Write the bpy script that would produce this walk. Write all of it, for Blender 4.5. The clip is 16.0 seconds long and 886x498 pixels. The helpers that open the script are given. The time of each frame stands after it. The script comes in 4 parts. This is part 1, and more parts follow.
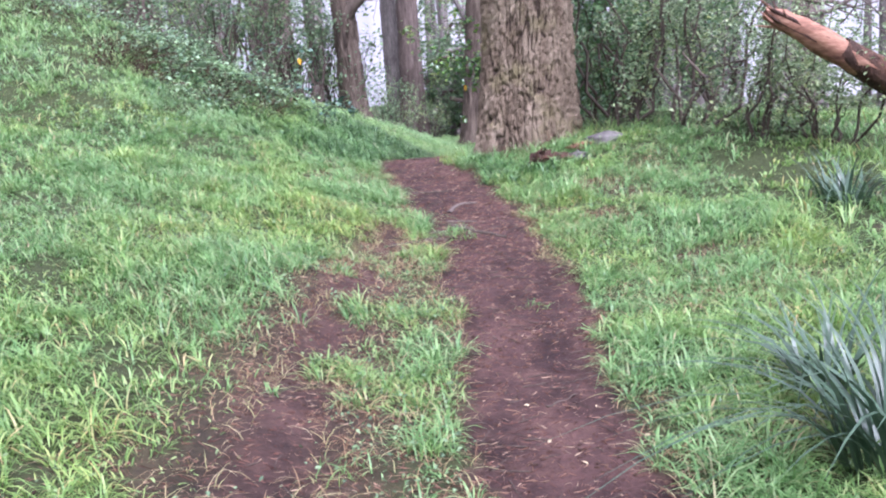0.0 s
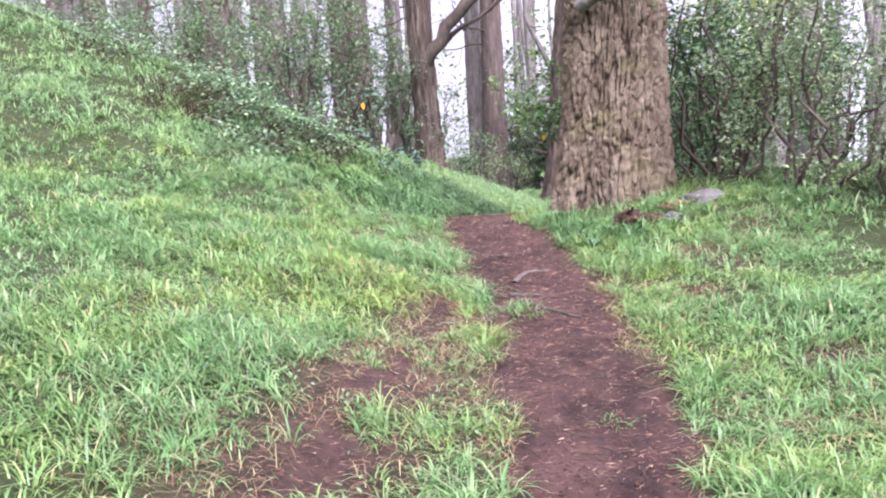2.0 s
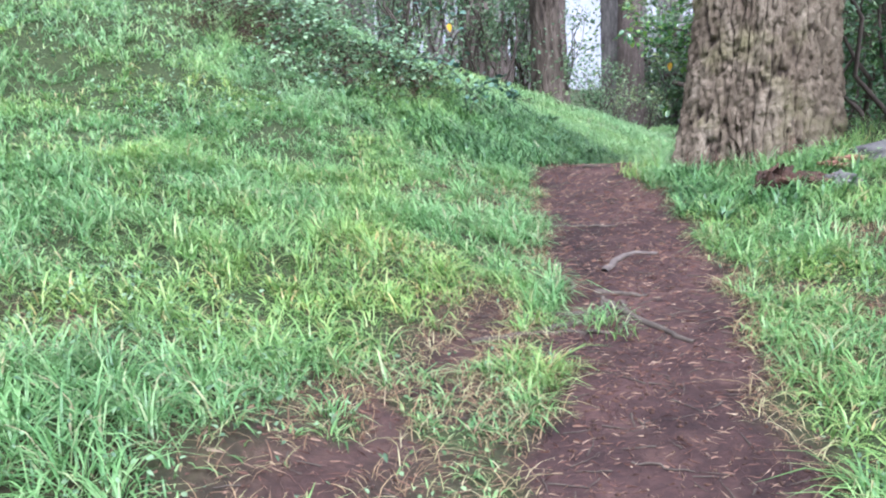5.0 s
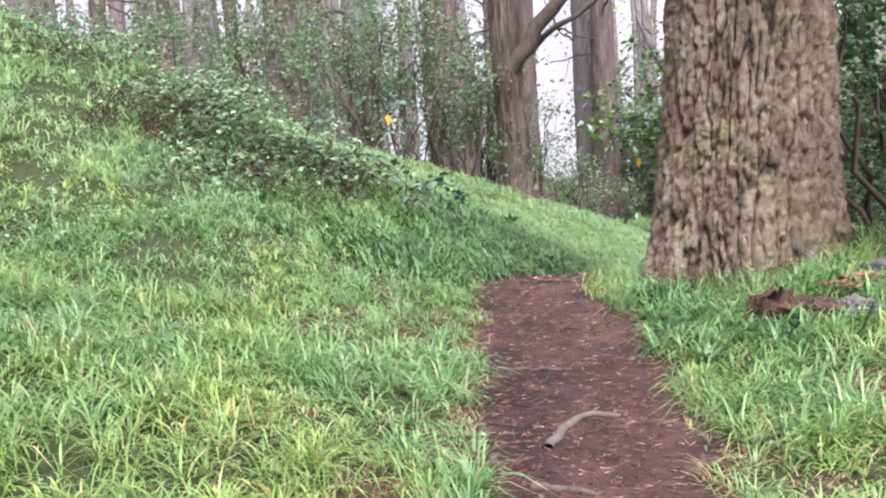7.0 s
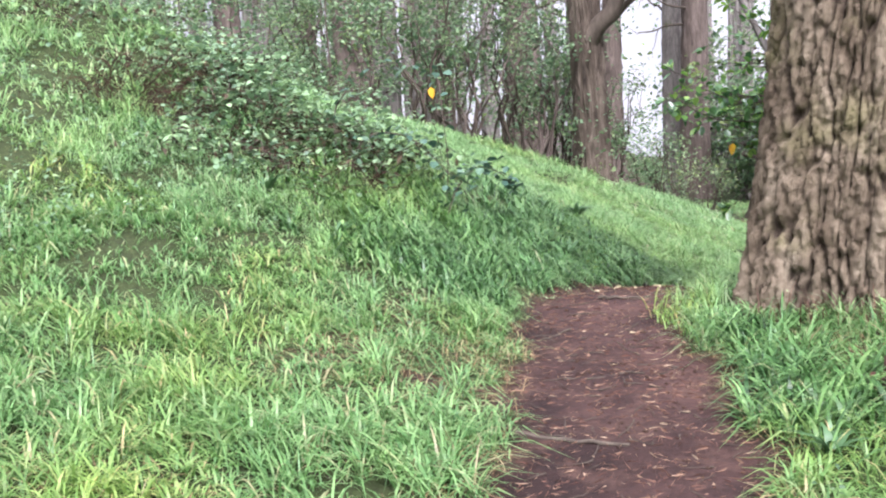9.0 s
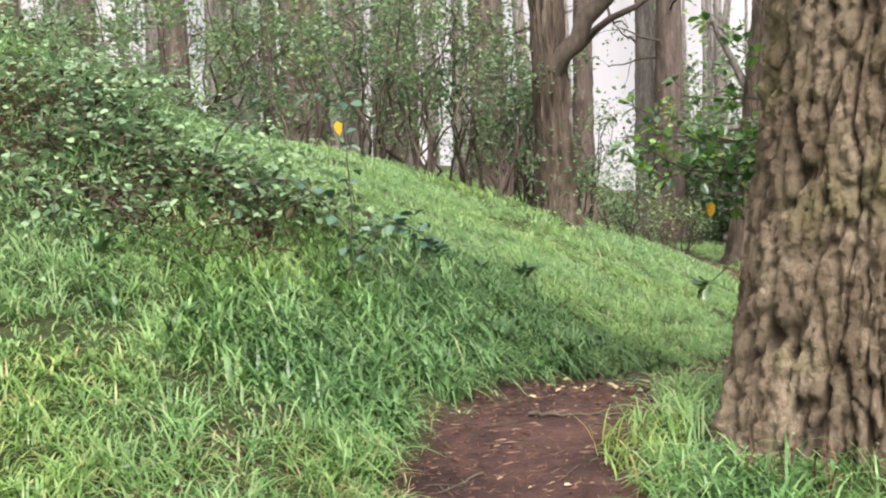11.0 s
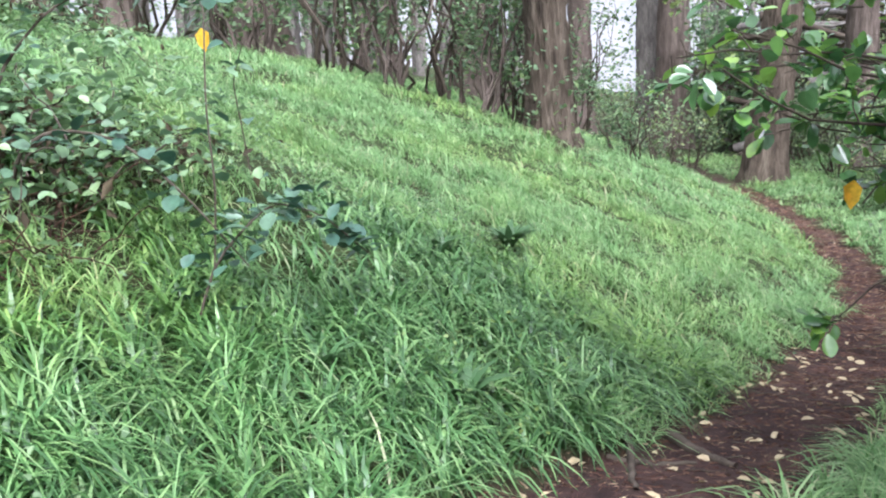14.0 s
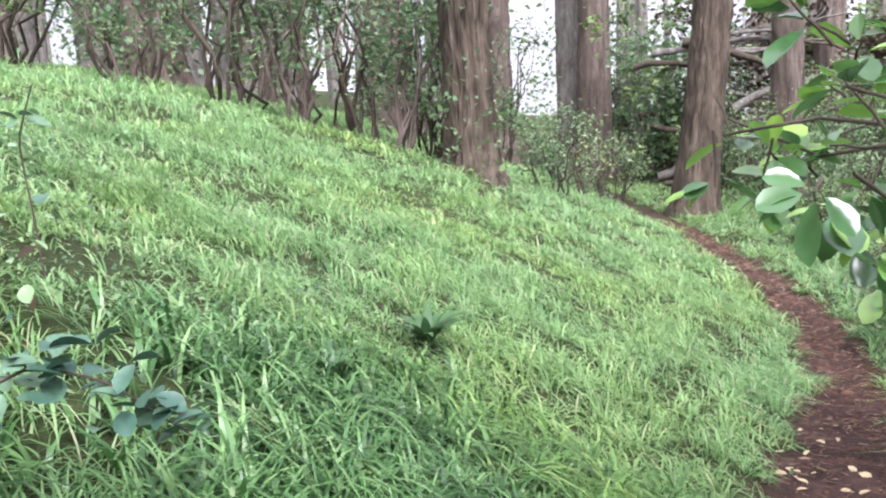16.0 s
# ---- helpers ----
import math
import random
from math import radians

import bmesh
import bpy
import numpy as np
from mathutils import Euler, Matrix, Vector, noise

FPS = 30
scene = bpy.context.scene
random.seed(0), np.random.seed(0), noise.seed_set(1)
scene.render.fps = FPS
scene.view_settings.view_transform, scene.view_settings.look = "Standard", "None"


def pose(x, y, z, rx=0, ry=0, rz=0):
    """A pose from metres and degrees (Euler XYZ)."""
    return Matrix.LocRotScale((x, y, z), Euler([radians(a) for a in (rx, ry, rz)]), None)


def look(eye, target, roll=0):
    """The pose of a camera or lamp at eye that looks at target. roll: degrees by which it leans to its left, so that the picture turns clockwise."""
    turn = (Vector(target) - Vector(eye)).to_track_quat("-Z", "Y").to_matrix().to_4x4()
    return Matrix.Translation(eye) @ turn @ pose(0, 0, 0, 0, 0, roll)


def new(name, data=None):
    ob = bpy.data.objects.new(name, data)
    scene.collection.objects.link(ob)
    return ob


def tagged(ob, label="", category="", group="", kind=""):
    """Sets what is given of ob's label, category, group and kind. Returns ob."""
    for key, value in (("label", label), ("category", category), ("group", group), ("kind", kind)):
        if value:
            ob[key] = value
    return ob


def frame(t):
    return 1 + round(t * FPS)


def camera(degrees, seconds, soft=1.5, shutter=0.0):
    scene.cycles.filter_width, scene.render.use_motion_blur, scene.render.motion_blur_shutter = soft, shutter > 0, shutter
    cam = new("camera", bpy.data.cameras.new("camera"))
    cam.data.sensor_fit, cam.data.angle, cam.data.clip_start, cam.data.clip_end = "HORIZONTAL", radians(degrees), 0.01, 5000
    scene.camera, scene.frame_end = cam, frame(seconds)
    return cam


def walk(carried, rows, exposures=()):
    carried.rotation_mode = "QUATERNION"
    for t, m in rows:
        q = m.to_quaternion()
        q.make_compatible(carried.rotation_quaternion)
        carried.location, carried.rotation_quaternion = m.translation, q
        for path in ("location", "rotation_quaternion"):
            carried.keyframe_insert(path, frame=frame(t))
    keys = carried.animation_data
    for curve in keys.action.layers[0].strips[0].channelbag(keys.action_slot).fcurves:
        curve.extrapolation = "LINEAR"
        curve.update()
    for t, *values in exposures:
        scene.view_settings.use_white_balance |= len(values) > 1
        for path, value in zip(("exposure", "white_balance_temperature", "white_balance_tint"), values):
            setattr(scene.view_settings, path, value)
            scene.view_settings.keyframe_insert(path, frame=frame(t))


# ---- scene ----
cam = camera(53.0, 16.0, soft=2.15)
METRES, EYE, TILT, LEAN, TURN = 11.0, 1.4, -10.0, 5.0, 0.0
ROWS = [
    (0.0, 0.0, 0.0, 0.0, 0.0, 0.0, -0.0),
    (0.5, -0.0009, 0.029, 0.0042, 1.94, 1.44, -1.75),
    (1.0, -0.0, 0.0586, 0.0101, 0.43, 3.77, -0.66),
    (1.5, 0.0109, 0.0874, 0.0145, 5.16, 2.31, -1.3),
    (2.0, 0.0144, 0.1188, 0.0175, 5.4, 3.2, -1.91),
    (2.5, 0.0186, 0.1479, 0.0232, 6.48, 3.76, -1.83),
    (3.0, 0.0241, 0.177, 0.0302, 9.95, 3.31, -1.97),
    (3.5, 0.0229, 0.2062, 0.0338, 9.58, 2.95, -2.78),
    (6.0, 0.0395, 0.3578, 0.0603, 16.41, -3.62, -3.91),
    (6.5, 0.0357, 0.3891, 0.0677, 14.47, 1.27, -4.34),
    (7.0, 0.0401, 0.4203, 0.0775, 13.11, 4.15, -3.01),
    (7.5, 0.0426, 0.4484, 0.087, 17.1, 4.21, -3.47),
    (8.0, 0.0357, 0.4765, 0.0922, 16.95, 3.37, -3.83),
    (10.5, 0.0364, 0.6341, 0.1295, 20.52, 1.29, -6.18),
    (11.0, 0.0313, 0.6686, 0.1383, 16.75, 4.18, -5.33),
    (11.5, 0.0267, 0.7023, 0.1433, 19.65, 3.57, -3.45),
    (12.0, 0.0205, 0.7367, 0.1505, 23.15, 0.77, -3.69),
    (12.5, 0.0126, 0.771, 0.1596, 21.28, -1.95, -5.49),
    (13.0, 0.0117, 0.8027, 0.1686, 22.3, -1.76, -5.92),
    (13.5, 0.0041, 0.8305, 0.1749, 21.42, -1.31, -6.02),
    (14.0, -0.0062, 0.8539, 0.1834, 16.24, -2.04, -4.57),
    (14.5, -0.012, 0.8776, 0.1885, 12.54, -0.54, -3.17),
    (15.0, -0.0166, 0.9026, 0.1943, 12.19, -1.06, -4.42),
    (15.5, -0.0267, 0.9323, 0.2024, 12.75, -1.82, -3.51),
    (16.0, -0.0286, 0.9607, 0.2107, 11.19, -0.23, -3.58),
]
EXPOSURES = [
    (0.0, 2.45, 5600, 32), (0.5, 2.6, 5600, 32), (1.0, 2.34, 5950, 28), (1.5, 2.36, 6000, 29), (2.0, 2.62, 5900, 33), (2.5, 2.5, 6050, 34), (3.5, 2.52, 6150, 34), (6.0, 2.48, 5000, 7), (6.5, 2.54, 5280, 13), (7.0, 2.45, 6150, 26), (8.0, 2.55, 6300, 26),
    (10.5, 2.48, 5650, 8), (11.0, 2.25, 6900, 14), (11.5, 2.25, 6900, 12), (12.0, 2.4, 6500, 12), (12.5, 2.36, 6350, 12), (13.0, 2.48, 5800, 11), (14.0, 2.46, 5900, 14), (14.5, 2.6, 6000, 18), (15.0, 2.55, 6000, 18), (15.5, 2.56, 6000, 18), (16.0, 2.62, 6100, 19),
]
walk(cam, [(t, pose(0, 0, EYE, TILT, LEAN, TURN) @ pose(METRES * x, METRES * y, METRES * z, 90 + pitch, roll, yaw)) for t, x, y, z, yaw, pitch, roll in ROWS], EXPOSURES)

# ---- light: bright overcast through mist ----
world = bpy.data.worlds.new("overcast")
scene.world = world
world.use_nodes = True
wn, wl = world.node_tree.nodes, world.node_tree.links
wn.clear()
SUN_UP, SUN_TURN = 52.0, 150.0
sky = wn.new("ShaderNodeTexSky")
sky.sky_type, sky.sun_disc = "NISHITA", False
sky.sun_elevation, sky.sun_rotation = radians(SUN_UP), radians(SUN_TURN)
sky.air_density, sky.dust_density, sky.ozone_density = 1.0, 1.0, 1.0
grey = wn.new("ShaderNodeHueSaturation")
grey.inputs["Saturation"].default_value = 0.12
grey.inputs["Value"].default_value = 1.0
back = wn.new("ShaderNodeBackground")
back.inputs["Strength"].default_value = 0.15
wout = wn.new("ShaderNodeOutputWorld")
wl.new(sky.outputs[0], grey.inputs["Color"])
wl.new(grey.outputs[0], back.inputs["Color"])
wl.new(back.outputs[0], wout.inputs["Surface"])
sun_data = bpy.data.lights.new("sun", "SUN")
sun_data.energy, sun_data.angle, sun_data.color = 1.5, radians(40), (1.0, 0.985, 0.96)
sun = new("sun", sun_data)
sun.matrix_world = look((0, 0, 40), (0 - 40 * math.cos(radians(SUN_UP)) * math.sin(radians(SUN_TURN)) / math.sin(radians(SUN_UP)),
                                     0 - 40 * math.cos(radians(SUN_UP)) * math.cos(radians(SUN_TURN)) / math.sin(radians(SUN_UP)), 0))


# ---- materials ----
def surface(name, rough=0.8, spec=0.3):
    m = bpy.data.materials.new(name)
    m.use_nodes = True
    n, l = m.node_tree.nodes, m.node_tree.links
    b = n["Principled BSDF"]
    b.inputs["Roughness"].default_value = rough
    b.inputs["Specular IOR Level"].default_value = spec
    return m, n, l, b


def noise_node(n, l, scale, detail=4.0, stretch=(1, 1, 1), rough=0.55):
    tc = n.new("ShaderNodeTexCoord")
    mp = n.new("ShaderNodeMapping")
    mp.inputs["Scale"].default_value = stretch
    l.new(tc.outputs["Object"], mp.inputs["Vector"])
    t = n.new("ShaderNodeTexNoise")
    t.inputs["Scale"].default_value, t.inputs["Detail"].default_value, t.inputs["Roughness"].default_value = scale, detail, rough
    l.new(mp.outputs[0], t.inputs["Vector"])
    return t


def ramp_node(n, l, src, stops):
    r = n.new("ShaderNodeValToRGB")
    while len(r.color_ramp.elements) < len(stops):
        r.color_ramp.elements.new(0.5)
    for e, (p, c) in zip(r.color_ramp.elements, stops):
        e.position, e.color = p, (*c, 1)
    l.new(src, r.inputs[0])
    return r


def mix_node(n, l, fac, a, b, blend="MIX"):
    x = n.new("ShaderNodeMix")
    x.data_type, x.blend_type = "RGBA", blend
    for sock, v in ((x.inputs[0], fac), (x.inputs[6], a), (x.inputs[7], b)):
        if isinstance(v, (int, float)):
            sock.default_value = v
        elif isinstance(v, tuple):
            sock.default_value = (*v, 1)
        else:
            l.new(v, sock)
    return x.outputs[2]


def bump_node(n, l, b, src, strength, distance):
    k = n.new("ShaderNodeBump")
    k.inputs["Strength"].default_value, k.inputs["Distance"].default_value = strength, distance
    l.new(src, k.inputs["Height"])
    l.new(k.outputs[0], b.inputs["Normal"])


def grain(name, stops, scale, detail=5.0, stretch=(1, 1, 1), rough=0.85, bump=0.4, depth=0.01, fine=8.0, spec=0.25, second=None):
    """A mottled solid: broad noise for the colour, finer noise for the relief."""
    m, n, l, b = surface(name, rough, spec)
    broad = noise_node(n, l, scale, detail, stretch)
    col = ramp_node(n, l, broad.outputs["Fac"], stops).outputs[0]
    small = noise_node(n, l, scale * fine, 4.0, stretch)
    col = mix_node(n, l, 0.45, col, ramp_node(n, l, small.outputs["Fac"], [(0.3, (0.35, 0.35, 0.35)), (0.7, (1, 1, 1))]).outputs[0], "MULTIPLY")
    if second:
        patch = noise_node(n, l, scale * 0.35, 3.0)
        col = mix_node(n, l, ramp_node(n, l, patch.outputs["Fac"], [(second[0], (0, 0, 0)), (second[0] + 0.12, (1, 1, 1))]).outputs[0], col, second[1])
    l.new(col, b.inputs["Base Color"])
    bump_node(n, l, b, small.outputs["Fac"], bump, depth)
    return m


def foliage(name, stops, rough=0.5, spec=0.4, through_light=0.35, patch=1.2, tint=(1.25, 1.1, 0.6)):
    """Leaves and blades: every piece its own shade, drifts of yellower growth, light coming through."""
    m, n, l, b = surface(name, rough, spec)
    g = n.new("ShaderNodeNewGeometry")
    col = ramp_node(n, l, g.outputs["Random Per Island"], stops).outputs[0]
    drift = noise_node(n, l, patch, 3.0)
    col = mix_node(n, l, ramp_node(n, l, drift.outputs["Fac"], [(0.45, (0, 0, 0)), (0.7, (1, 1, 1))]).outputs[0], col, mix_node(n, l, 1.0, col, tint, "MULTIPLY"))
    fine = noise_node(n, l, patch * 9.0, 2.0)
    col = mix_node(n, l, 1.0, col, ramp_node(n, l, fine.outputs["Fac"], [(0.32, (0.78, 0.8, 0.76)), (0.62, (1.14, 1.14, 1.12))]).outputs[0], "MULTIPLY")
    l.new(col, b.inputs["Base Color"])
    t = n.new("ShaderNodeBsdfTranslucent")
    l.new(col, t.inputs["Color"])
    s = n.new("ShaderNodeMixShader")
    s.inputs[0].default_value = through_light
    l.new(b.outputs[0], s.inputs[1])
    l.new(t.outputs[0], s.inputs[2])
    l.new(s.outputs[0], n["Material Output"].inputs["Surface"])
    return m


def ground_material():
    m, n, l, b = surface("soil_and_sward", 0.9, 0.2)
    bare = n.new("ShaderNodeAttribute")
    bare.attribute_name = "bare"
    broad = noise_node(n, l, 1.6, 5.0)
    small = noise_node(n, l, 26.0, 6.0, rough=0.7)
    soil = ramp_node(n, l, broad.outputs["Fac"], [(0.3, (0.027, 0.0155, 0.0145)), (0.5, (0.052, 0.0295, 0.0268)), (0.72, (0.09, 0.053, 0.047))]).outputs[0]
    soil = mix_node(n, l, 0.55, soil, ramp_node(n, l, small.outputs["Fac"], [(0.3, (0.4, 0.35, 0.33)), (0.62, (1.3, 1.1, 1.0))]).outputs[0], "MULTIPLY")
    rust = noise_node(n, l, 5.5, 5.0, rough=0.65)
    soil = mix_node(n, l, ramp_node(n, l, rust.outputs["Fac"], [(0.5, (0, 0, 0)), (0.66, (0.75, 0.75, 0.75))]).outputs[0], soil, (0.098, 0.055, 0.043))
    damp = noise_node(n, l, 3.1, 4.0, rough=0.6)
    soil = mix_node(n, l, 1.0, soil, ramp_node(n, l, damp.outputs["Fac"], [(0.34, (0.5, 0.5, 0.54)), (0.55, (1, 1, 1))]).outputs[0], "MULTIPLY")
    sward = ramp_node(n, l, small.outputs["Fac"], [(0.3, (0.020, 0.026, 0.011)), (0.6, (0.045, 0.06, 0.02)), (0.8, (0.085, 0.07, 0.04))]).outputs[0]
    l.new(mix_node(n, l, bare.outputs["Fac"], sward, soil), b.inputs["Base Color"])
    bump_node(n, l, b, small.outputs["Fac"], 1.0, 0.035)
    return m


GROUND = ground_material()
GRASS = foliage("fresh_grass", [(0.0, (0.085, 0.19, 0.065)), (0.45, (0.15, 0.29, 0.10)), (0.8, (0.22, 0.36, 0.14)), (0.92, (0.28, 0.39, 0.18)), (1.0, (0.38, 0.31, 0.19))], 0.4, 0.45, 0.42, 0.9, (1.32, 1.1, 0.75))
# paler than GRASS: light seed heads, plus distance haze painted into the greens
MEADOW = foliage("feathery_hazed_grass", [(0.0, (0.13, 0.25, 0.10)), (0.45, (0.22, 0.375, 0.16)), (0.8, (0.30, 0.455, 0.215)), (0.94, (0.37, 0.49, 0.265)), (1.0, (0.47, 0.46, 0.31))], 0.45, 0.35, 0.48, 0.7, (1.15, 1.07, 0.85))
LUSH = foliage("lush_grass", [(0.0, (0.024, 0.066, 0.021)), (0.4, (0.066, 0.156, 0.05)), (0.8, (0.12, 0.235, 0.082)), (1.0, (0.22, 0.35, 0.14))], 0.36, 0.5, 0.28, 0.7, (1.2, 1.1, 0.75))
DRY = foliage("dry_litter", [(0.0, (0.075, 0.04, 0.032)), (0.5, (0.14, 0.072, 0.053)), (0.8, (0.22, 0.135, 0.095)), (1.0, (0.34, 0.255, 0.18))], 0.8, 0.2, 0.1, 2.0, (0.85, 0.78, 0.78))
def plate_bark():
    """Grey-brown weathered plates, darker brown in the cracks between them, with dabs of yellow-green lichen."""
    m, n, l, b = surface("furrowed_bark", 0.93, 0.12)
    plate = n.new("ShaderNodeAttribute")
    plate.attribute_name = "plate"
    broad = noise_node(n, l, 6.0, 7.0, (1, 1, 0.4))
    flake = noise_node(n, l, 30.0, 5.0, (1, 1, 0.55), 0.7)
    col = ramp_node(n, l, broad.outputs["Fac"], [(0.3, (0.10, 0.075, 0.053)), (0.5, (0.175, 0.139, 0.101)), (0.72, (0.26, 0.216, 0.162))]).outputs[0]
    col = mix_node(n, l, 0.6, col, ramp_node(n, l, flake.outputs["Fac"], [(0.32, (0.4, 0.36, 0.33)), (0.62, (1.15, 1.12, 1.08))]).outputs[0], "MULTIPLY")
    moss = noise_node(n, l, 2.3, 5.0, rough=0.65)
    col = mix_node(n, l, ramp_node(n, l, moss.outputs["Fac"], [(0.52, (0, 0, 0)), (0.68, (0.6, 0.6, 0.6))]).outputs[0], col, (0.17, 0.155, 0.075))
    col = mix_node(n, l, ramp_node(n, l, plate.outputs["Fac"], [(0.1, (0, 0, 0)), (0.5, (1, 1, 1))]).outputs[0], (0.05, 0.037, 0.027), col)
    l.new(col, b.inputs["Base Color"])
    bump_node(n, l, b, flake.outputs["Fac"], 1.0, 0.035)
    return m


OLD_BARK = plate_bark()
# brown bark lightened and greyed: the wood's mist is put into its colour
BARK_RED_HAZED = grain("hazed_stringy_brown_bark", [(0.3, (0.07, 0.054, 0.046)), (0.5, (0.125, 0.097, 0.083)), (0.75, (0.205, 0.165, 0.142))], 9.0, 6.0, (1, 1, 0.12), 0.92, 0.9, 0.02, 4.0, 0.15)
BARK_BROWN = grain("peeling_brown_bark", [(0.3, (0.05, 0.039, 0.031)), (0.5, (0.105, 0.081, 0.063)), (0.72, (0.185, 0.15, 0.118))], 9.0, 7.0, (1, 1, 0.14), 0.92, 1.0, 0.04, 4.0, 0.15)
# grey bark lightened the same way, mist haze included in the colour
BARK_GREY_HAZED = grain("hazed_grey_bark", [(0.3, (0.095, 0.084, 0.078)), (0.5, (0.165, 0.148, 0.136)), (0.75, (0.26, 0.235, 0.215))], 8.0, 6.0, (1, 1, 0.2), 0.92, 0.8, 0.015, 4.0, 0.15, (0.62, (0.085, 0.10, 0.045)))
TWIG = grain("dark_twig", [(0.3, (0.045, 0.034, 0.026)), (0.7, (0.10, 0.078, 0.06))], 14.0, 4.0, (1, 1, 0.4), 0.85, 0.5, 0.006)
TWIG_PALE = grain("weathered_twig", [(0.3, (0.075, 0.058, 0.05)), (0.7, (0.15, 0.12, 0.1))], 14.0, 4.0, (1, 1, 0.4), 0.85, 0.5, 0.006)


STRAW = foliage("straw_blade", [(0.0, (0.16, 0.09, 0.055)), (0.5, (0.28, 0.20, 0.11)), (0.8, (0.30, 0.31, 0.14)), (1.0, (0.42, 0.35, 0.22))], 0.6, 0.3, 0.3, 3.0, (0.9, 0.8, 0.8))
BRAMBLE = foliage("bramble_leaf", [(0.0, (0.08, 0.145, 0.085)), (0.55, (0.165, 0.265, 0.15)), (0.85, (0.22, 0.33, 0.18)), (1.0, (0.26, 0.36, 0.19))], 0.42, 0.45, 0.3, 1.5, (1.1, 1.05, 0.9))
LAUREL = foliage("glossy_leaf", [(0.0, (0.045, 0.11, 0.045)), (0.5, (0.09, 0.20, 0.07)), (0.85, (0.17, 0.34, 0.08)), (1.0, (0.26, 0.42, 0.09))], 0.2, 0.8, 0.32, 2.0)
SHRUB = foliage("grey_green_leaf", [(0.0, (0.08, 0.13, 0.07)), (0.5, (0.17, 0.24, 0.13)), (1.0, (0.29, 0.37, 0.21))], 0.5, 0.4, 0.4, 1.2)
# leaf greens raised to carry the haze between the trees
UNDER_HAZED = foliage("hazed_understory_leaf", [(0.0, (0.065, 0.12, 0.065)), (0.5, (0.135, 0.22, 0.12)), (1.0, (0.23, 0.33, 0.18))], 0.5, 0.4, 0.45, 0.8)
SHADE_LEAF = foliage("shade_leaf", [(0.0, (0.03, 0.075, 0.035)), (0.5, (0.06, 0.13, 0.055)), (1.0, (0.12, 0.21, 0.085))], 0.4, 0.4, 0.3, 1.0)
CROWN = foliage("dark_needles", [(0.0, (0.03, 0.055, 0.025)), (1.0, (0.08, 0.12, 0.05))], 0.6, 0.3, 0.25, 0.3)
FLAX = foliage("blue_green_strap", [(0.0, (0.02, 0.042, 0.026)), (0.6, (0.042, 0.08, 0.048)), (0.9, (0.10, 0.155, 0.095)), (1.0, (0.24, 0.21, 0.13))], 0.4, 0.4, 0.12, 1.5, (1.05, 1.05, 0.9))
YELLOW = foliage("yellowed_leaf", [(0.0, (0.75, 0.42, 0.03)), (1.0, (0.80, 0.50, 0.05))], 0.5, 0.3, 0.5, 9.0, (1.0, 0.55, 0.3))
PALE = foliage("bleached_leaf", [(0.0, (0.36, 0.27, 0.17)), (0.5, (0.50, 0.43, 0.33)), (0.8, (0.45, 0.36, 0.12)), (1.0, (0.26, 0.13, 0.07))], 0.6, 0.3, 0.2, 30.0, (0.8, 0.6, 0.5))
BLUISH = foliage("blue_green_bramble_leaf", [(0.0, (0.03, 0.075, 0.055)), (0.6, (0.055, 0.115, 0.08)), (1.0, (0.10, 0.17, 0.105))], 0.42, 0.45, 0.15, 4.0, (1.05, 1.05, 0.9))
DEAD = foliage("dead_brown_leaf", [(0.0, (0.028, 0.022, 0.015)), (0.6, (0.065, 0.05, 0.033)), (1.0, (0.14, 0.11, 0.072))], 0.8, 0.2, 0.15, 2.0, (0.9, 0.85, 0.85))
WOOD = grain("split_orange_wood", [(0.3, (0.10, 0.045, 0.03)), (0.5, (0.25, 0.125, 0.08)), (0.75, (0.40, 0.25, 0.17))], 9.0, 6.0, (0.15, 1, 1), 0.75, 0.7, 0.012, 4.0)
ROT = grain("rotten_wood", [(0.3, (0.025, 0.015, 0.011)), (0.5, (0.06, 0.032, 0.022)), (0.75, (0.13, 0.065, 0.04))], 11.0, 6.0, (1, 1, 0.4), 0.9, 0.9, 0.02, 4.0)
STONE = grain("weathered_grey", [(0.3, (0.06, 0.055, 0.052)), (0.5, (0.11, 0.102, 0.095)), (0.75, (0.19, 0.18, 0.17))], 6.0, 6.0, (1, 1, 1), 0.85, 0.6, 0.01, 5.0)
for leathery, gloss in ((LAUREL, 0.35), (FLAX, 0.15)):
    coat = leathery.node_tree.nodes["Principled BSDF"]
    coat.inputs["Coat Weight"].default_value, coat.inputs["Coat Roughness"].default_value = gloss, 0.2


# ---- plan of the ground ----
PATH_Y = (-30.0, 0.0, 3.2, 4.3, 5.5, 8.2, 10.0, 10.8, 11.5, 12.1, 13.0, 14.6, 17.3, 19.0, 21.0, 25.0, 30.0, 36.0, 70.0)
PATH_L = (0.3, 0.15, 0.05, -0.07, -0.09, -0.35, -0.72, -0.85, -0.80, -0.62, -0.24, 0.26, 0.92, 1.05, 0.9, 0.25, -0.9, -2.5, -10.0)
PATH_R = (1.1, 0.88, 0.76, 0.78, 0.84, 0.65, 0.34, 0.10, 0.05, 0.16, 0.56, 0.95, 1.5, 1.55, 1.4, 0.7, -0.45, -2.0, -9.4)
RISE_Y = (-30.0, 0.0, 3.2, 5.3, 7.35, 8.6, 10.0, 11.2, 11.9, 13.0, 14.6, 17.4, 36.0, 60.0, 400.0)
RISE_Z = (-2.2, -0.26, -0.12, 0.03, 0.2, 0.31, 0.46, 0.60, 0.55, 0.38, 0.12, -0.2, -0.2, 0.4, 2.0)
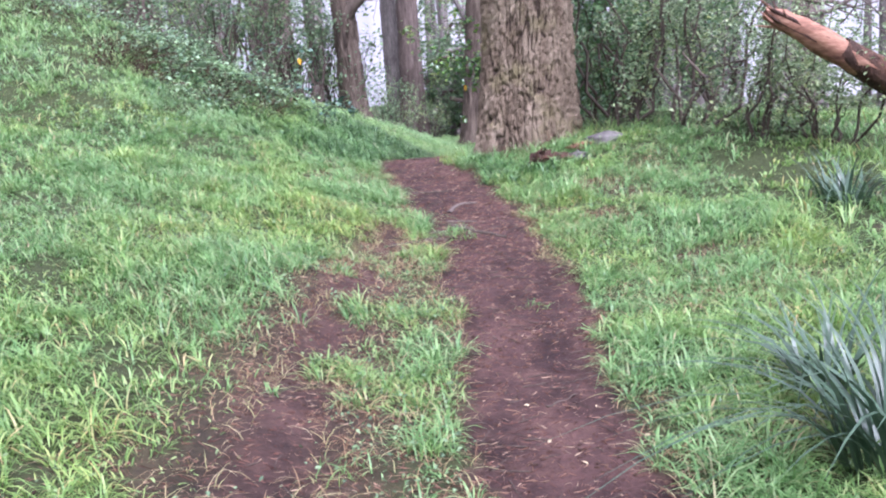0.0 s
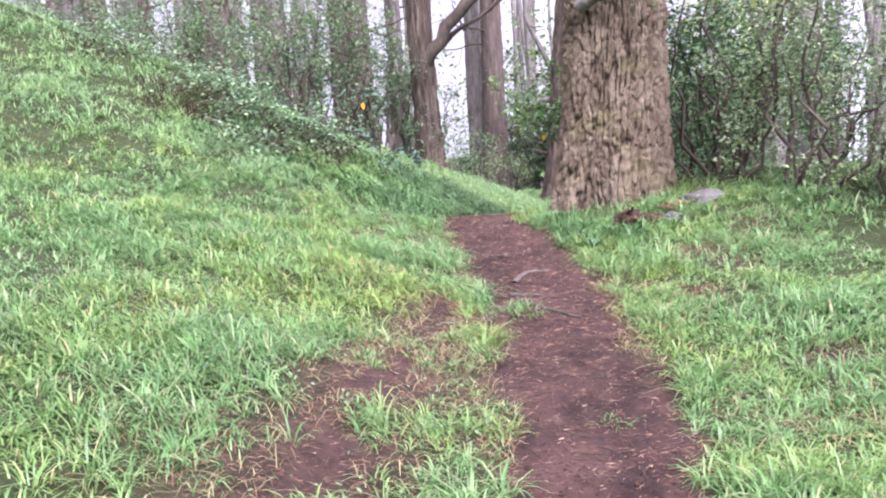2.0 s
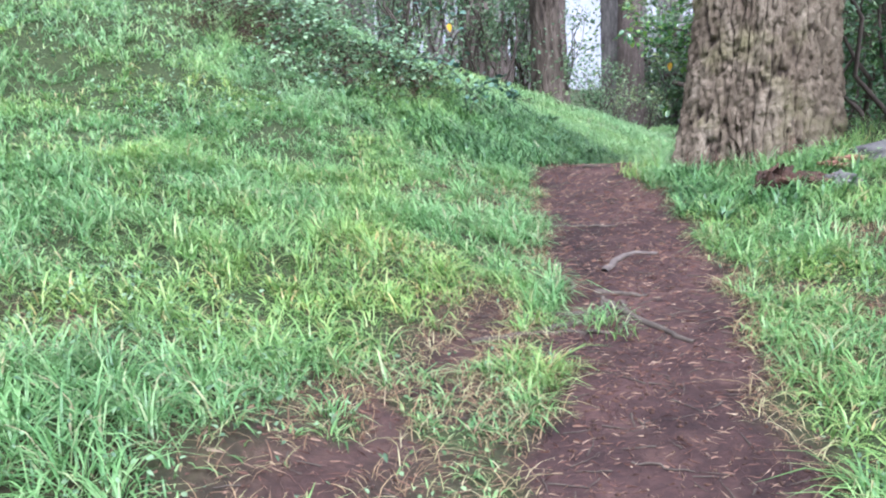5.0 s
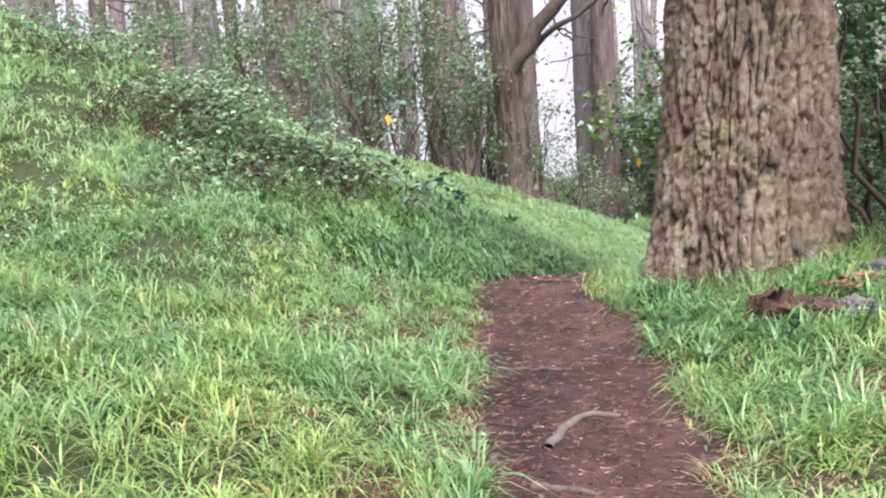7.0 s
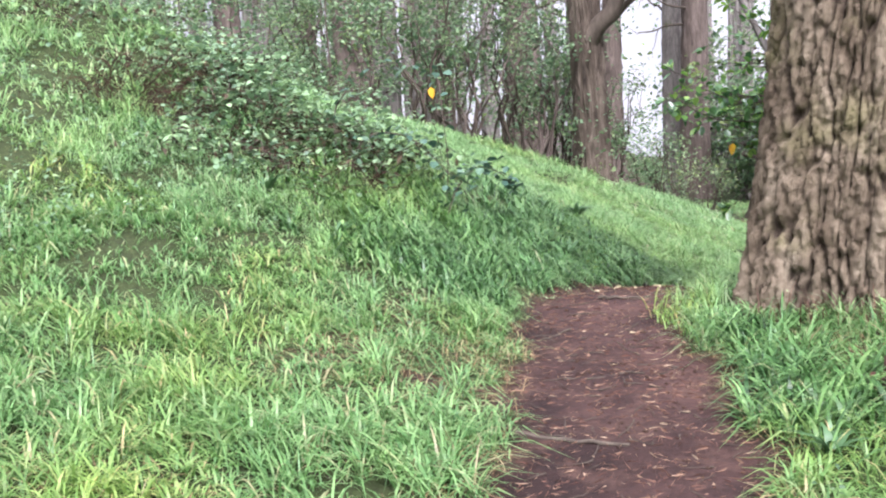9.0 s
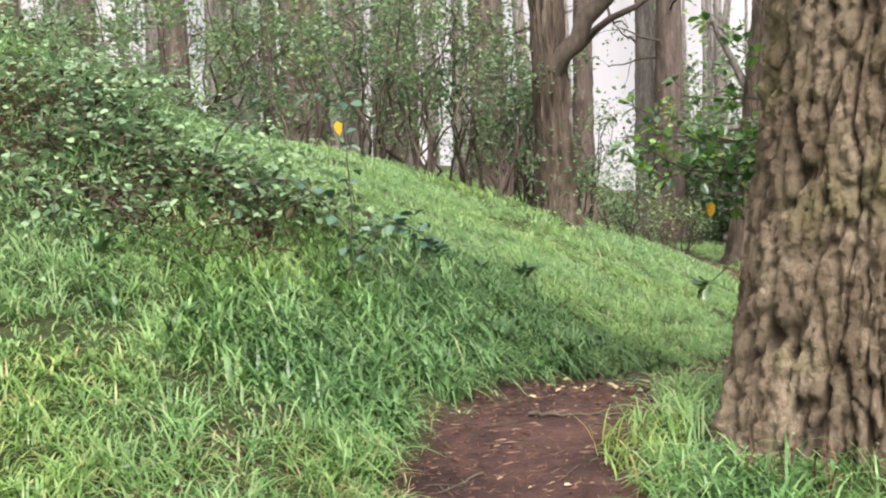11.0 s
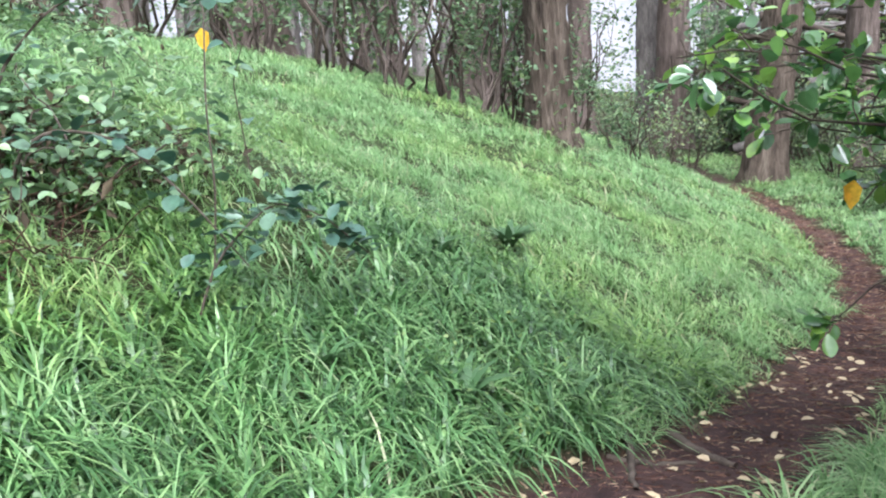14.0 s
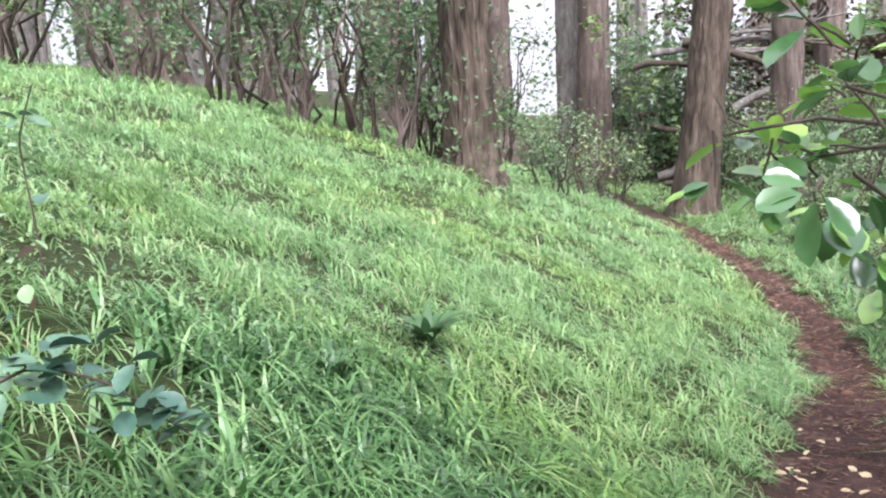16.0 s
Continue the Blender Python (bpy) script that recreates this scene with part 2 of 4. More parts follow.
BANK_Y = (-30.0, 9.5, 11.8, 13.0, 16.0, 40.0)
BANK_S = (0.30, 0.30, 0.44, 0.56, 0.42, 0.34)


def lattice(ix, iy, k):
    h = np.sin(ix * 127.1 + iy * 311.7 + k * 74.7) * 43758.5453
    return h - np.floor(h)


def soft_noise(x, y, k=0):
    """Smooth value noise, about -1 to 1."""
    ix, iy = np.floor(x), np.floor(y)
    u, v = x - ix, y - iy
    u, v = u * u * (3 - 2 * u), v * v * (3 - 2 * v)
    a = lattice(ix, iy, k) * (1 - u) + lattice(ix + 1, iy, k) * u
    b = lattice(ix, iy + 1, k) * (1 - u) + lattice(ix + 1, iy + 1, k) * u
    return 2 * (a * (1 - v) + b * v) - 1


def step(a, b, x):
    u = np.clip((x - a) / (b - a), 0, 1)
    return u * u * (3 - 2 * u)


def sides(x, y):
    """Metres off the path's left and right edge (minus: on it)."""
    rag = 0.085 * soft_noise(x * 2.5, y * 2.5, 3) + 0.085 * soft_noise(x * 7, y * 7, 4)
    return np.interp(y, PATH_Y, PATH_L) - x + rag, x - np.interp(y, PATH_Y, PATH_R) + rag


def height(x, y):
    x, y = np.asarray(x, float), np.asarray(y, float)
    z = np.interp(y, RISE_Y, RISE_Z)
    left = np.maximum(np.interp(y, PATH_Y, PATH_L) - x, 0)
    right = np.maximum(x - np.interp(y, PATH_Y, PATH_R), 0)
    s = np.interp(y, BANK_Y, BANK_S)
    ease = lambda at: 0.5 * (left - at + np.sqrt((left - at) ** 2 + 0.6)) - 0.5 * (np.sqrt(at ** 2 + 0.6) - at)
    near, far = np.interp(y, (-30, 7, 12, 16), (0.55, 0.6, 0.85, 1.0)), np.interp(y, (12, 17), (1.0, 0.62))
    z = z + s * (left - (1 - near) * ease(3.0) - near * (1 - far) * ease(5.0) - near * far * ease(9.0)) + 0.12 * np.maximum(left - 9, 0) * np.exp(-np.maximum(left - 9, 0) / 60) - 0.05 * step(0, 0.4, left) * (1 - step(9.0, 11.8, y))
    z = z + np.interp(y, (0, 7, 10, 12, 14, 30), (0.03, 0.05, 0.12, 0.12, 0.0, -0.03)) * np.minimum(right, 2.5) - 0.10 * np.clip(right - 3.0, 0, 30)
    off = step(0.0, 0.5, np.maximum(left, right))
    return z + off * (0.05 * soft_noise(x * 0.9, y * 0.9, 1) + 0.025 * soft_noise(x * 3, y * 3, 2)) + (1 - off) * 0.012 * soft_noise(x * 5, y * 5, 5)


def fall(x, y):
    """Slope of the ground along x and y."""
    return np.clip((height(x + 0.15, y) - height(x - 0.15, y)) / 0.3, -0.5, 0.5), np.clip((height(x, y + 0.15) - height(x, y - 0.15)) / 0.3, -0.5, 0.5)


def worn(x, y):
    """0 in full grass to 1 on trodden soil."""
    l, r = sides(x, y)
    on = 1 - step(-0.10, 0.06, np.maximum(l, r))
    strip = np.exp(-((x + np.interp(y, (3.0, 5.0, 7.5, 8.5), (0.78, 0.74, 0.52, 0.5))) / np.interp(y, (2.5, 5.5, 7.5), (0.52, 0.42, 0.2))) ** 2) * step(1.6, 2.4, y) * (1 - step(7.6, 8.8, y))
    strip = strip * step(-0.25, 0.2, soft_noise(x * 3.1, y * 2.3, 7) + 0.6 * soft_noise(x * 8, y * 7, 18) + 0.5)
    spots = step(0.55, 0.8, soft_noise(x * 2.3 + 5, y * 2.3, 8)) * 0.5 * (1 - step(10.0, 11.0, y)) * np.exp(-np.maximum(l - 0.5, 0) / 0.5)
    foot = 0.75 * np.exp(-(((x - 0.55) / 0.5) ** 2 + ((y - 10.15) / 0.35) ** 2)) * step(-0.3, 0.4, soft_noise(x * 4, y * 4, 9))
    for px, py, r in ((-1.1, 5.15, 0.34), (-1.95, 6.1, 0.26), (1.24, 5.85, 0.30), (-0.55, 7.9, 0.2), (-1.0, 9.6, 0.22), (-2.4, 12.1, 0.45), (-3.05, 11.85, 0.45), (-3.8, 12.0, 0.35), (-1.55, 5.7, 0.3)):
        spots = np.maximum(spots, 0.85 * np.exp(-(((x - px) / r) ** 2 + ((y - py) / (0.7 * r)) ** 2)) * step(-0.4, 0.3, soft_noise(x * 5, y * 5, 10)))
    return np.clip(np.maximum.reduce([on, 0.95 * strip, spots, foot]), 0, 1)


# ---- mesh helpers ----
def mesh_of(name, verts, tris, material, smooth=True):
    me = bpy.data.meshes.new(name)
    verts, tris = np.asarray(verts, np.float32), np.asarray(tris, np.int32)
    me.vertices.add(len(verts))
    me.vertices.foreach_set("co", verts.ravel())
    k = tris.shape[1]
    me.loops.add(tris.size)
    me.loops.foreach_set("vertex_index", tris.ravel())
    me.polygons.add(len(tris))
    me.polygons.foreach_set("loop_start", np.arange(0, tris.size, k, dtype=np.int32))
    me.polygons.foreach_set("use_smooth", np.full(len(tris), smooth))
    me.update(calc_edges=True)
    me.validate()
    me.materials.append(material)
    return me


def part(name, me, parent=None, label=""):
    ob = new(name, me)
    ob.parent = parent
    return tagged(ob, label)


def thing(name, at, label, category, group="", kind=""):
    ob = new(name)
    ob.location = at
    return tagged(ob, label, category, group, kind)


class Geo:
    """Collects vertices and faces of one size."""

    def __init__(self):
        self.v, self.f, self.n = [], [], 0

    def add(self, v, f):
        self.v.append(np.asarray(v, float).reshape(-1, 3))
        self.f.append(np.asarray(f) + self.n)
        self.n += len(self.v[-1])

    def mesh(self, name, material, smooth=True):
        return mesh_of(name, np.concatenate(self.v), np.concatenate(self.f), material, smooth)


def tube(points, radii, sides_n=7, rough=0.0, rng=None):
    """A tapered limb along points: quads, closed by collapsing its tip."""
    p, r = np.asarray(points, float), np.asarray(radii, float)
    t = np.gradient(p, axis=0)
    t /= np.linalg.norm(t, axis=1)[:, None] + 1e-9
    ref = np.array([0, 0, 1.0]) if abs(t[0, 2]) < 0.9 else np.array([1.0, 0, 0])
    a = np.cross(t, ref)
    a /= np.linalg.norm(a, axis=1)[:, None] + 1e-9
    b = np.cross(t, a)
    ang = np.arange(sides_n) * 2 * np.pi / sides_n
    rr = r[:, None] * np.ones(sides_n)
    if rough and rng is not None:
        rr = rr * (1 + rough * rng.normal(size=rr.shape))
    v = p[:, None] + rr[..., None] * (np.cos(ang)[None, :, None] * a[:, None] + np.sin(ang)[None, :, None] * b[:, None])
    i = np.arange(len(p) - 1)[:, None] * sides_n + np.arange(sides_n)[None]
    j = np.arange(len(p) - 1)[:, None] * sides_n + (np.arange(sides_n) + 1)[None] % sides_n
    f = np.stack([i, j, j + sides_n, i + sides_n], -1).reshape(-1, 4)
    return v.reshape(-1, 3), f


def bent(a, b, n, wob, rng, sag=0.0):
    """Points of a wandering line from a to b."""
    u = np.linspace(0, 1, n)[:, None]
    p = np.asarray(a) * (1 - u) + np.asarray(b) * u
    w = np.cumsum(rng.normal(size=(n, 3)), 0) * wob
    w -= w[0] * (1 - u) + w[-1] * u
    p = p + w
    p[:, 2] -= sag * 4 * (u * (1 - u))[:, 0]
    return p


def blades(base, length, width, lean, yaw, segs=3, droop=0.45, slope=None, late=2.2):
    """Curved, tapering blades; triangles."""
    n = len(base)
    u = np.linspace(0, 1, segs + 1)[None, :, None]
    d = np.stack([np.cos(yaw), np.sin(yaw), 0 * yaw], -1)[:, None]
    side = np.stack([-np.sin(yaw), np.cos(yaw), 0 * yaw], -1)[:, None]
    L, k = length[:, None, None], lean[:, None, None]
    mid = base[:, None] + d * (L * (0.25 * k * u + 0.75 * k * u ** 2)) + np.array([0, 0, 1.0]) * (L * (u - droop * k * u ** late))
    if slope is not None:
        mid[..., 2] += 0.6 * (slope[0][:, None] * (mid[..., 0] - base[:, None, 0]) + slope[1][:, None] * (mid[..., 1] - base[:, None, 1]))
    w = width[:, None, None] * 0.5 * np.array([0.75, 1.0, 0.8, 0.45, 0.3, 0.2])[None, :segs, None]
    lft, rgt = mid[:, :segs] - side * w, mid[:, :segs] + side * w
    v = np.concatenate([lft, rgt, mid[:, segs:]], 1)
    m = 2 * segs + 1
    f = []
    for s in range(segs - 1):
        f += [(s, segs + s, segs + s + 1), (s, segs + s + 1, s + 1)]
    f.append((segs - 1, 2 * segs - 1, 2 * segs))
    f = (np.arange(n) * m)[:, None, None] + np.array(f)[None]
    return v.reshape(-1, 3), f.reshape(-1, 3)


def leaves(at, size, rng, aspect=0.55, up=0.5, fold=0.18, tip=0.5, plain=False, axis=None, oval=False):
    """Folded pointed-oval leaves at points, turned at random, more or less face up; triangles."""
    n = len(at)
    nrm = rng.normal(size=(n, 3))
    nrm[:, 2] = np.abs(nrm[:, 2]) + up * 2
    nrm /= np.linalg.norm(nrm, axis=1)[:, None]
    ax = np.cross(nrm, rng.normal(size=(n, 3)))
    ax /= np.linalg.norm(ax, axis=1)[:, None] + 1e-9
    if axis is not None:
        ax = axis / (np.linalg.norm(axis, axis=1)[:, None] + 1e-9)
        nrm = nrm - ax * (nrm * ax).sum(1)[:, None]
        nrm /= np.linalg.norm(nrm, axis=1)[:, None] + 1e-9
    sd = np.cross(nrm, ax)
    s = size[:, None, None]
    shape = np.array([(0, 0, 0), (0.28, -0.5, 1), (0.28, 0.5, 1), (0.68, -0.4, 1), (0.68, 0.4, 1), (1, 0, 0.2), (0.35, 0, -0.2)])
    v = at[:, None] + s * (shape[None, :, 0:1] * ax[:, None] + aspect * shape[None, :, 1:2] * sd[:, None] + fold * shape[None, :, 2:3] * nrm[:, None] - tip * 0.3 * (shape[None, :, 0:1] ** 2) * np.array([0, 0, 1.0]))
    if oval:
        shape = np.array([(0, 0, 0), (0.2, -0.27, 0.7), (0.2, 0.27, 0.7), (0.45, -0.47, 1), (0.45, 0.47, 1), (0.7, -0.5, 1), (0.7, 0.5, 1), (0.9, -0.3, 0.6), (0.9, 0.3, 0.6), (1, 0, 0), (0.3, 0, 0), (0.7, 0, 0)])
        v = at[:, None] + s * (shape[None, :, 0:1] * ax[:, None] + aspect * shape[None, :, 1:2] * sd[:, None] + fold * shape[None, :, 2:3] * nrm[:, None] - tip * 0.3 * (shape[None, :, 0:1] ** 2) * np.array([0, 0, 1.0]))
        f = np.array([(0, 1, 10), (1, 3, 10), (3, 11, 10), (3, 5, 11), (5, 7, 11), (7, 9, 11), (0, 10, 2), (2, 10, 4), (4, 10, 11), (4, 11, 6), (6, 11, 8), (8, 11, 9)])
        return v.reshape(-1, 3), ((np.arange(n) * 12)[:, None, None] + f[None]).reshape(-1, 3)
    if plain:
        shape = np.array([(0, 0, 0), (0.45, -0.5, 1), (0.45, 0.5, 1), (1, 0, 0)])
        v = at[:, None] + s * (shape[None, :, 0:1] * ax[:, None] + aspect * shape[None, :, 1:2] * sd[:, None] + fold * shape[None, :, 2:3] * nrm[:, None])
        f = (np.arange(n) * 4)[:, None, None] + np.array([(0, 1, 3), (0, 3, 2)])[None]
        return v.reshape(-1, 3), f.reshape(-1, 3)
    f = np.array([(0, 1, 6), (0, 6, 2), (1, 3, 6), (2, 6, 4), (3, 5, 6), (4, 6, 5)])
    f = (np.arange(n) * 7)[:, None, None] + f[None]
    return v.reshape(-1, 3), f.reshape(-1, 3)


# ---- added glowing backdrop, painted as mist beyond the wood ----
def backdrop():
    m = bpy.data.materials.new("glowing_mist_backdrop")
    m.use_nodes = True
    n, l = m.node_tree.nodes, m.node_tree.links
    n.clear()
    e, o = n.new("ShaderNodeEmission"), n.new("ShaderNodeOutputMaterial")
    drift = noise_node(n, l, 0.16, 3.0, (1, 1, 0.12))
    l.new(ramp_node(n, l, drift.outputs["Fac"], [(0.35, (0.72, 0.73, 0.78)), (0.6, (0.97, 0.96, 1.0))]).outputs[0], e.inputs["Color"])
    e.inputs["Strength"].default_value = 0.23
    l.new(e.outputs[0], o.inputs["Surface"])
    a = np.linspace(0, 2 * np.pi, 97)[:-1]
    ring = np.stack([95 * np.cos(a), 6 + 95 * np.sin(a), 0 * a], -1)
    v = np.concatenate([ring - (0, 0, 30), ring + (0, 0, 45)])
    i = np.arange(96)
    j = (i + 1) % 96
    tagged(new("backdrop", mesh_of("backdrop", v, np.stack([i, j, j + 96, i + 96], -1), m)), "glowing backdrop ring painted as pale mist beyond the wood", "mist", kind="structure")


backdrop()


# ---- ground ----
def build_ground():
    def axis(core, step0, far):
        a = list(np.arange(core[0], core[1], step0))
        g = step0
        lo, hi = [], []
        p = core[0]
        while p > -far:
            g *= 1.14
            p -= g
            lo.append(p)
        g, p = step0, a[-1]
        while p < far:
            g *= 1.14
            p += g
            hi.append(p)
        return np.array(lo[::-1] + a + hi)
    xs, ys = axis((-4.0, 3.0), 0.052, 900), axis((1.5, 19.0), 0.052, 900)
    X, Y = np.meshgrid(xs, ys)
    Z = height(X, Y)
    bare = worn(X, Y)
    nx, ny = len(xs), len(ys)
    i = (np.arange(ny - 1)[:, None] * nx + np.arange(nx - 1)[None]).ravel()
    f = np.stack([i, i + 1, i + nx + 1, i + nx], -1)
    me = mesh_of("ground", np.stack([X, Y, Z], -1).reshape(-1, 3), f, GROUND)
    at = me.attributes.new("bare", "FLOAT", "POINT")
    at.data.foreach_set("value", bare.ravel().astype(np.float32))
    ob = new("ground", me)
    tagged(ob, "grassy hillside with a trodden reddish dirt path", "ground", kind="structure")


build_ground()


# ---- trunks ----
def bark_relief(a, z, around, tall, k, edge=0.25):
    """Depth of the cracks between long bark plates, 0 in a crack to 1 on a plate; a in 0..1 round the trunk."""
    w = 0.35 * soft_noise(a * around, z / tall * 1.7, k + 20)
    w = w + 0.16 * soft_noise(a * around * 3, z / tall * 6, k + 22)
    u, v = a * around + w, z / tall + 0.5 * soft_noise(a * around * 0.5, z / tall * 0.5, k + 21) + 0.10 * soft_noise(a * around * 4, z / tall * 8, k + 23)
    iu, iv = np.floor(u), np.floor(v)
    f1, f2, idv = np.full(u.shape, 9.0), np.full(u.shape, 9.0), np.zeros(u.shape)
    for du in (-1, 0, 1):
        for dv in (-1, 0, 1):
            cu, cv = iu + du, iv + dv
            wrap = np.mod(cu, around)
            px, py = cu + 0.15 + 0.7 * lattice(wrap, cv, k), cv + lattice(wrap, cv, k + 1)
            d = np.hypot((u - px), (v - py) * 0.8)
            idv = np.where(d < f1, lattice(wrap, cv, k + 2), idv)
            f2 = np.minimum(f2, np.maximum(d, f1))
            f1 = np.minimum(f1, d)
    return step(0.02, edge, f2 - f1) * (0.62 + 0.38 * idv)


def trunk_mesh(name, foot, lean, tall, r0, taper, around, plate, depth, material, n_around, rows, flare=0.35, k=0, edge=0.25):
    a = np.arange(n_around) / n_around
    A, Zz = np.meshgrid(a, rows)
    ang = A * 2 * np.pi
    r = r0 * (1 - taper * (Zz / tall)) * (1 + flare * np.exp(-np.maximum(Zz, 0) / (1.1 * r0)))
    lobes = 1 + 0.10 * np.exp(-np.maximum(Zz, 0) / (1.6 * r0)) * np.sin(ang * 5 + k) + 0.03 * np.sin(ang * 3 + Zz * 0.7 + k)
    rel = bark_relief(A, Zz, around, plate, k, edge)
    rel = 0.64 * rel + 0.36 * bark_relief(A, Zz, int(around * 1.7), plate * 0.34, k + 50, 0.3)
    fine = soft_noise(A * around * 5, Zz / plate * 7, k + 30) * 0.2 + soft_noise(A * around * 2.2, Zz / plate * 14, k + 31) * 0.16
    R = r * lobes + depth * (rel - 1 + fine + 0.05 * np.random.default_rng(k).normal(size=A.shape))
    cx = foot[0] + lean[0] * Zz
    cy = foot[1] + lean[1] * Zz
    v = np.stack([cx + R * np.cos(ang), cy + R * np.sin(ang), foot[2] + Zz], -1).reshape(-1, 3)
    nz = len(rows)
    i = np.arange(nz - 1)[:, None] * n_around + np.arange(n_around)[None]
    j = np.arange(nz - 1)[:, None] * n_around + ((np.arange(n_around) + 1) % n_around)[None]
    f = np.stack([i, j, j + n_around, i + n_around], -1).reshape(-1, 4)
    me = mesh_of(name, v, f, material)
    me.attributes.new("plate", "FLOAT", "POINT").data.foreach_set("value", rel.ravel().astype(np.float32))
    return me


def ground_at(x, y):
    return float(height(x, y))


def big_tree():
    x, y = 0.98, 11.2
    t = thing("old_tree", (x, y, ground_at(x, y)), "huge old tree trunk with deeply furrowed grey-brown bark beside the path", "tree")
    rows = np.concatenate([np.linspace(-0.25, 3.6, 330), np.linspace(3.8, 13, 24)])
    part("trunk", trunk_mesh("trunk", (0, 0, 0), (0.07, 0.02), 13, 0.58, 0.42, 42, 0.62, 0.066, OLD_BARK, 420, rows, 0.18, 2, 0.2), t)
    return t


big_tree()


def tree(name, x, y, r, lean, material, label, k, tall=15.0, group="trees of the wood", n_around=38):
    t = thing(name, (x, y, ground_at(x, y)), label, "tree", group)
    rows = np.concatenate([np.linspace(-0.3, 6.0, 64), np.linspace(6.4, tall, 10)])
    part("trunk", trunk_mesh("trunk", (0, 0, 0), lean, tall, r, 0.55, max(9, int(r * n_around * 1.6)), 1.3, 0.055 if n_around < 50 else 0.075, material, n_around, rows, 0.3, k), t)
    return t



def ivy(t, r, low, high, n, rng, material, size=0.07, tall=15.0):
    z = low + (high - low) * rng.beta(1.1, 1.6, n)
    a = rng.normal(-1.6, 1.3, n)
    rr = r * (1 - 0.55 * z / tall) + np.abs(rng.normal(0.06, 0.09, n))
    v, f = leaves(np.stack([rr * np.cos(a), rr * np.sin(a), z], -1), size * rng.uniform(0.6, 1.4, n), rng, 0.75, 0.1, plain=True)
    return mesh_of("ivy", v, f, material)


def limb_on(t, start, end, r0, r1, rng, material, n=9, wob=0.05, twigs=0, name="limb"):
    p = bent(start, end, n, wob, rng)
    g = Geo()
    v, f = tube(p, np.linspace(r0, r1, n), 9, 0.06, rng)
    g.add(v, f)
    for _ in range(twigs):
        i = rng.integers(2, n)
        d = rng.normal(size=3) * 0.5 + (p[-1] - p[0]) / np.linalg.norm(p[-1] - p[0]) * 0.6
        q = bent(p[i - 1], p[i - 1] + d * rng.uniform(0.5, 1.6), 6, 0.05, rng)
        v, f = tube(q, np.linspace(r1 * 0.6 + 0.006, 0.004, 6), 5)
        g.add(v, f)
    return part(name, g.mesh(name, material), t)


def crown_on(t, rng, low, high, spread, n, lean=(0, 0)):
    k = 26
    c = np.stack([rng.normal(0, spread * 0.5, k), rng.normal(0, spread * 0.5, k), rng.uniform(low, high, k)], -1)
    c[:, 0] += lean[0] * c[:, 2]
    at = c[rng.integers(0, k, n)] + rng.normal(size=(n, 3)) * np.array([0.55, 0.55, 0.3])
    v, f = leaves(at, rng.uniform(0.15, 0.4, n), rng, 0.5, 0.2, plain=True)
    part("crown", mesh_of("crown", v, f, CROWN), t)


TREES = [
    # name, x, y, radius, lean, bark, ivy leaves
    ("tree", -11.6, 25.5, 0.36, -0.03, BARK_RED_HAZED, 500), ("tree", -13.2, 31.2, 0.45, -0.02, BARK_GREY_HAZED, 900), ("ivy_tree", -7.8, 24.3, 0.46, -0.01, BARK_RED_HAZED, 1900),
    ("tree", -4.9, 28.1, 0.48, 0.01, BARK_RED_HAZED, 700), ("tree", -7.5, 28.8, 0.34, -0.01, BARK_GREY_HAZED, 800), ("tree", -10.4, 20.9, 0.2, 0.02, BARK_RED_HAZED, 500),
    ("tree", -9.4, 30.5, 0.28, 0.0, BARK_GREY_HAZED, 300), ("tree", -10.4, 36.5, 0.3, 0.01, BARK_GREY_HAZED, 0), ("tree", -5.9, 31.5, 0.4, 0.0, BARK_RED_HAZED, 400),
    ("tree", -6.6, 36.0, 0.33, 0.01, BARK_GREY_HAZED, 0), ("tree", -3.5, 33.5, 0.36, 0.02, BARK_RED_HAZED, 0), ("tree", -1.9, 36.6, 0.42, 0.0, BARK_GREY_HAZED, 0),
    ("tree", -1.2, 35.5, 0.52, 0.015, BARK_RED_HAZED, 0), ("tree", 2.75, 29.3, 0.36, 0.0, BARK_RED_HAZED, 0), ("tree", 4.4, 34.0, 0.4, 0.02, BARK_RED_HAZED, 0),
    ("tree", -16.0, 27.0, 0.38, -0.02, BARK_GREY_HAZED, 500), ("tree", -14.5, 22.0, 0.3, 0.0, BARK_RED_HAZED, 300), ("tree", -18.5, 23.0, 0.36, 0.03, BARK_GREY_HAZED, 300),
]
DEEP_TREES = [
    ("tree", -8.6, 33.0, 0.3, 0.01, BARK_RED_HAZED, 0), ("tree", -12.0, 34.0, 0.36, -0.01, BARK_GREY_HAZED, 0), ("tree", -14.8, 36.0, 0.34, 0.0, BARK_RED_HAZED, 0), ("tree", -5.2, 38.0, 0.36, 0.0, BARK_GREY_HAZED, 0), ("tree", -8.0, 40.0, 0.4, 0.01, BARK_RED_HAZED, 0),
    ("tree", -16.5, 33.0, 0.4, 0.01, BARK_GREY_HAZED, 0), ("tree", -19.5, 29.0, 0.34, 0.0, BARK_RED_HAZED, 0), ("tree", -11.4, 40.0, 0.38, 0.0, BARK_GREY_HAZED, 0), ("tree", -4.2, 31.0, 0.26, 0.02, BARK_GREY_HAZED, 300),
    ("tree", 4.6, 16.5, 0.3, 0.02, BARK_GREY_HAZED, 200), ("tree", 7.2, 18.5, 0.42, 0.02, BARK_RED_HAZED, 0), ("tree", 9.5, 15.5, 0.36, -0.01, BARK_RED_HAZED, 0), ("tree", 6.0, 24.0, 0.4, 0.0, BARK_GREY_HAZED, 0),
]


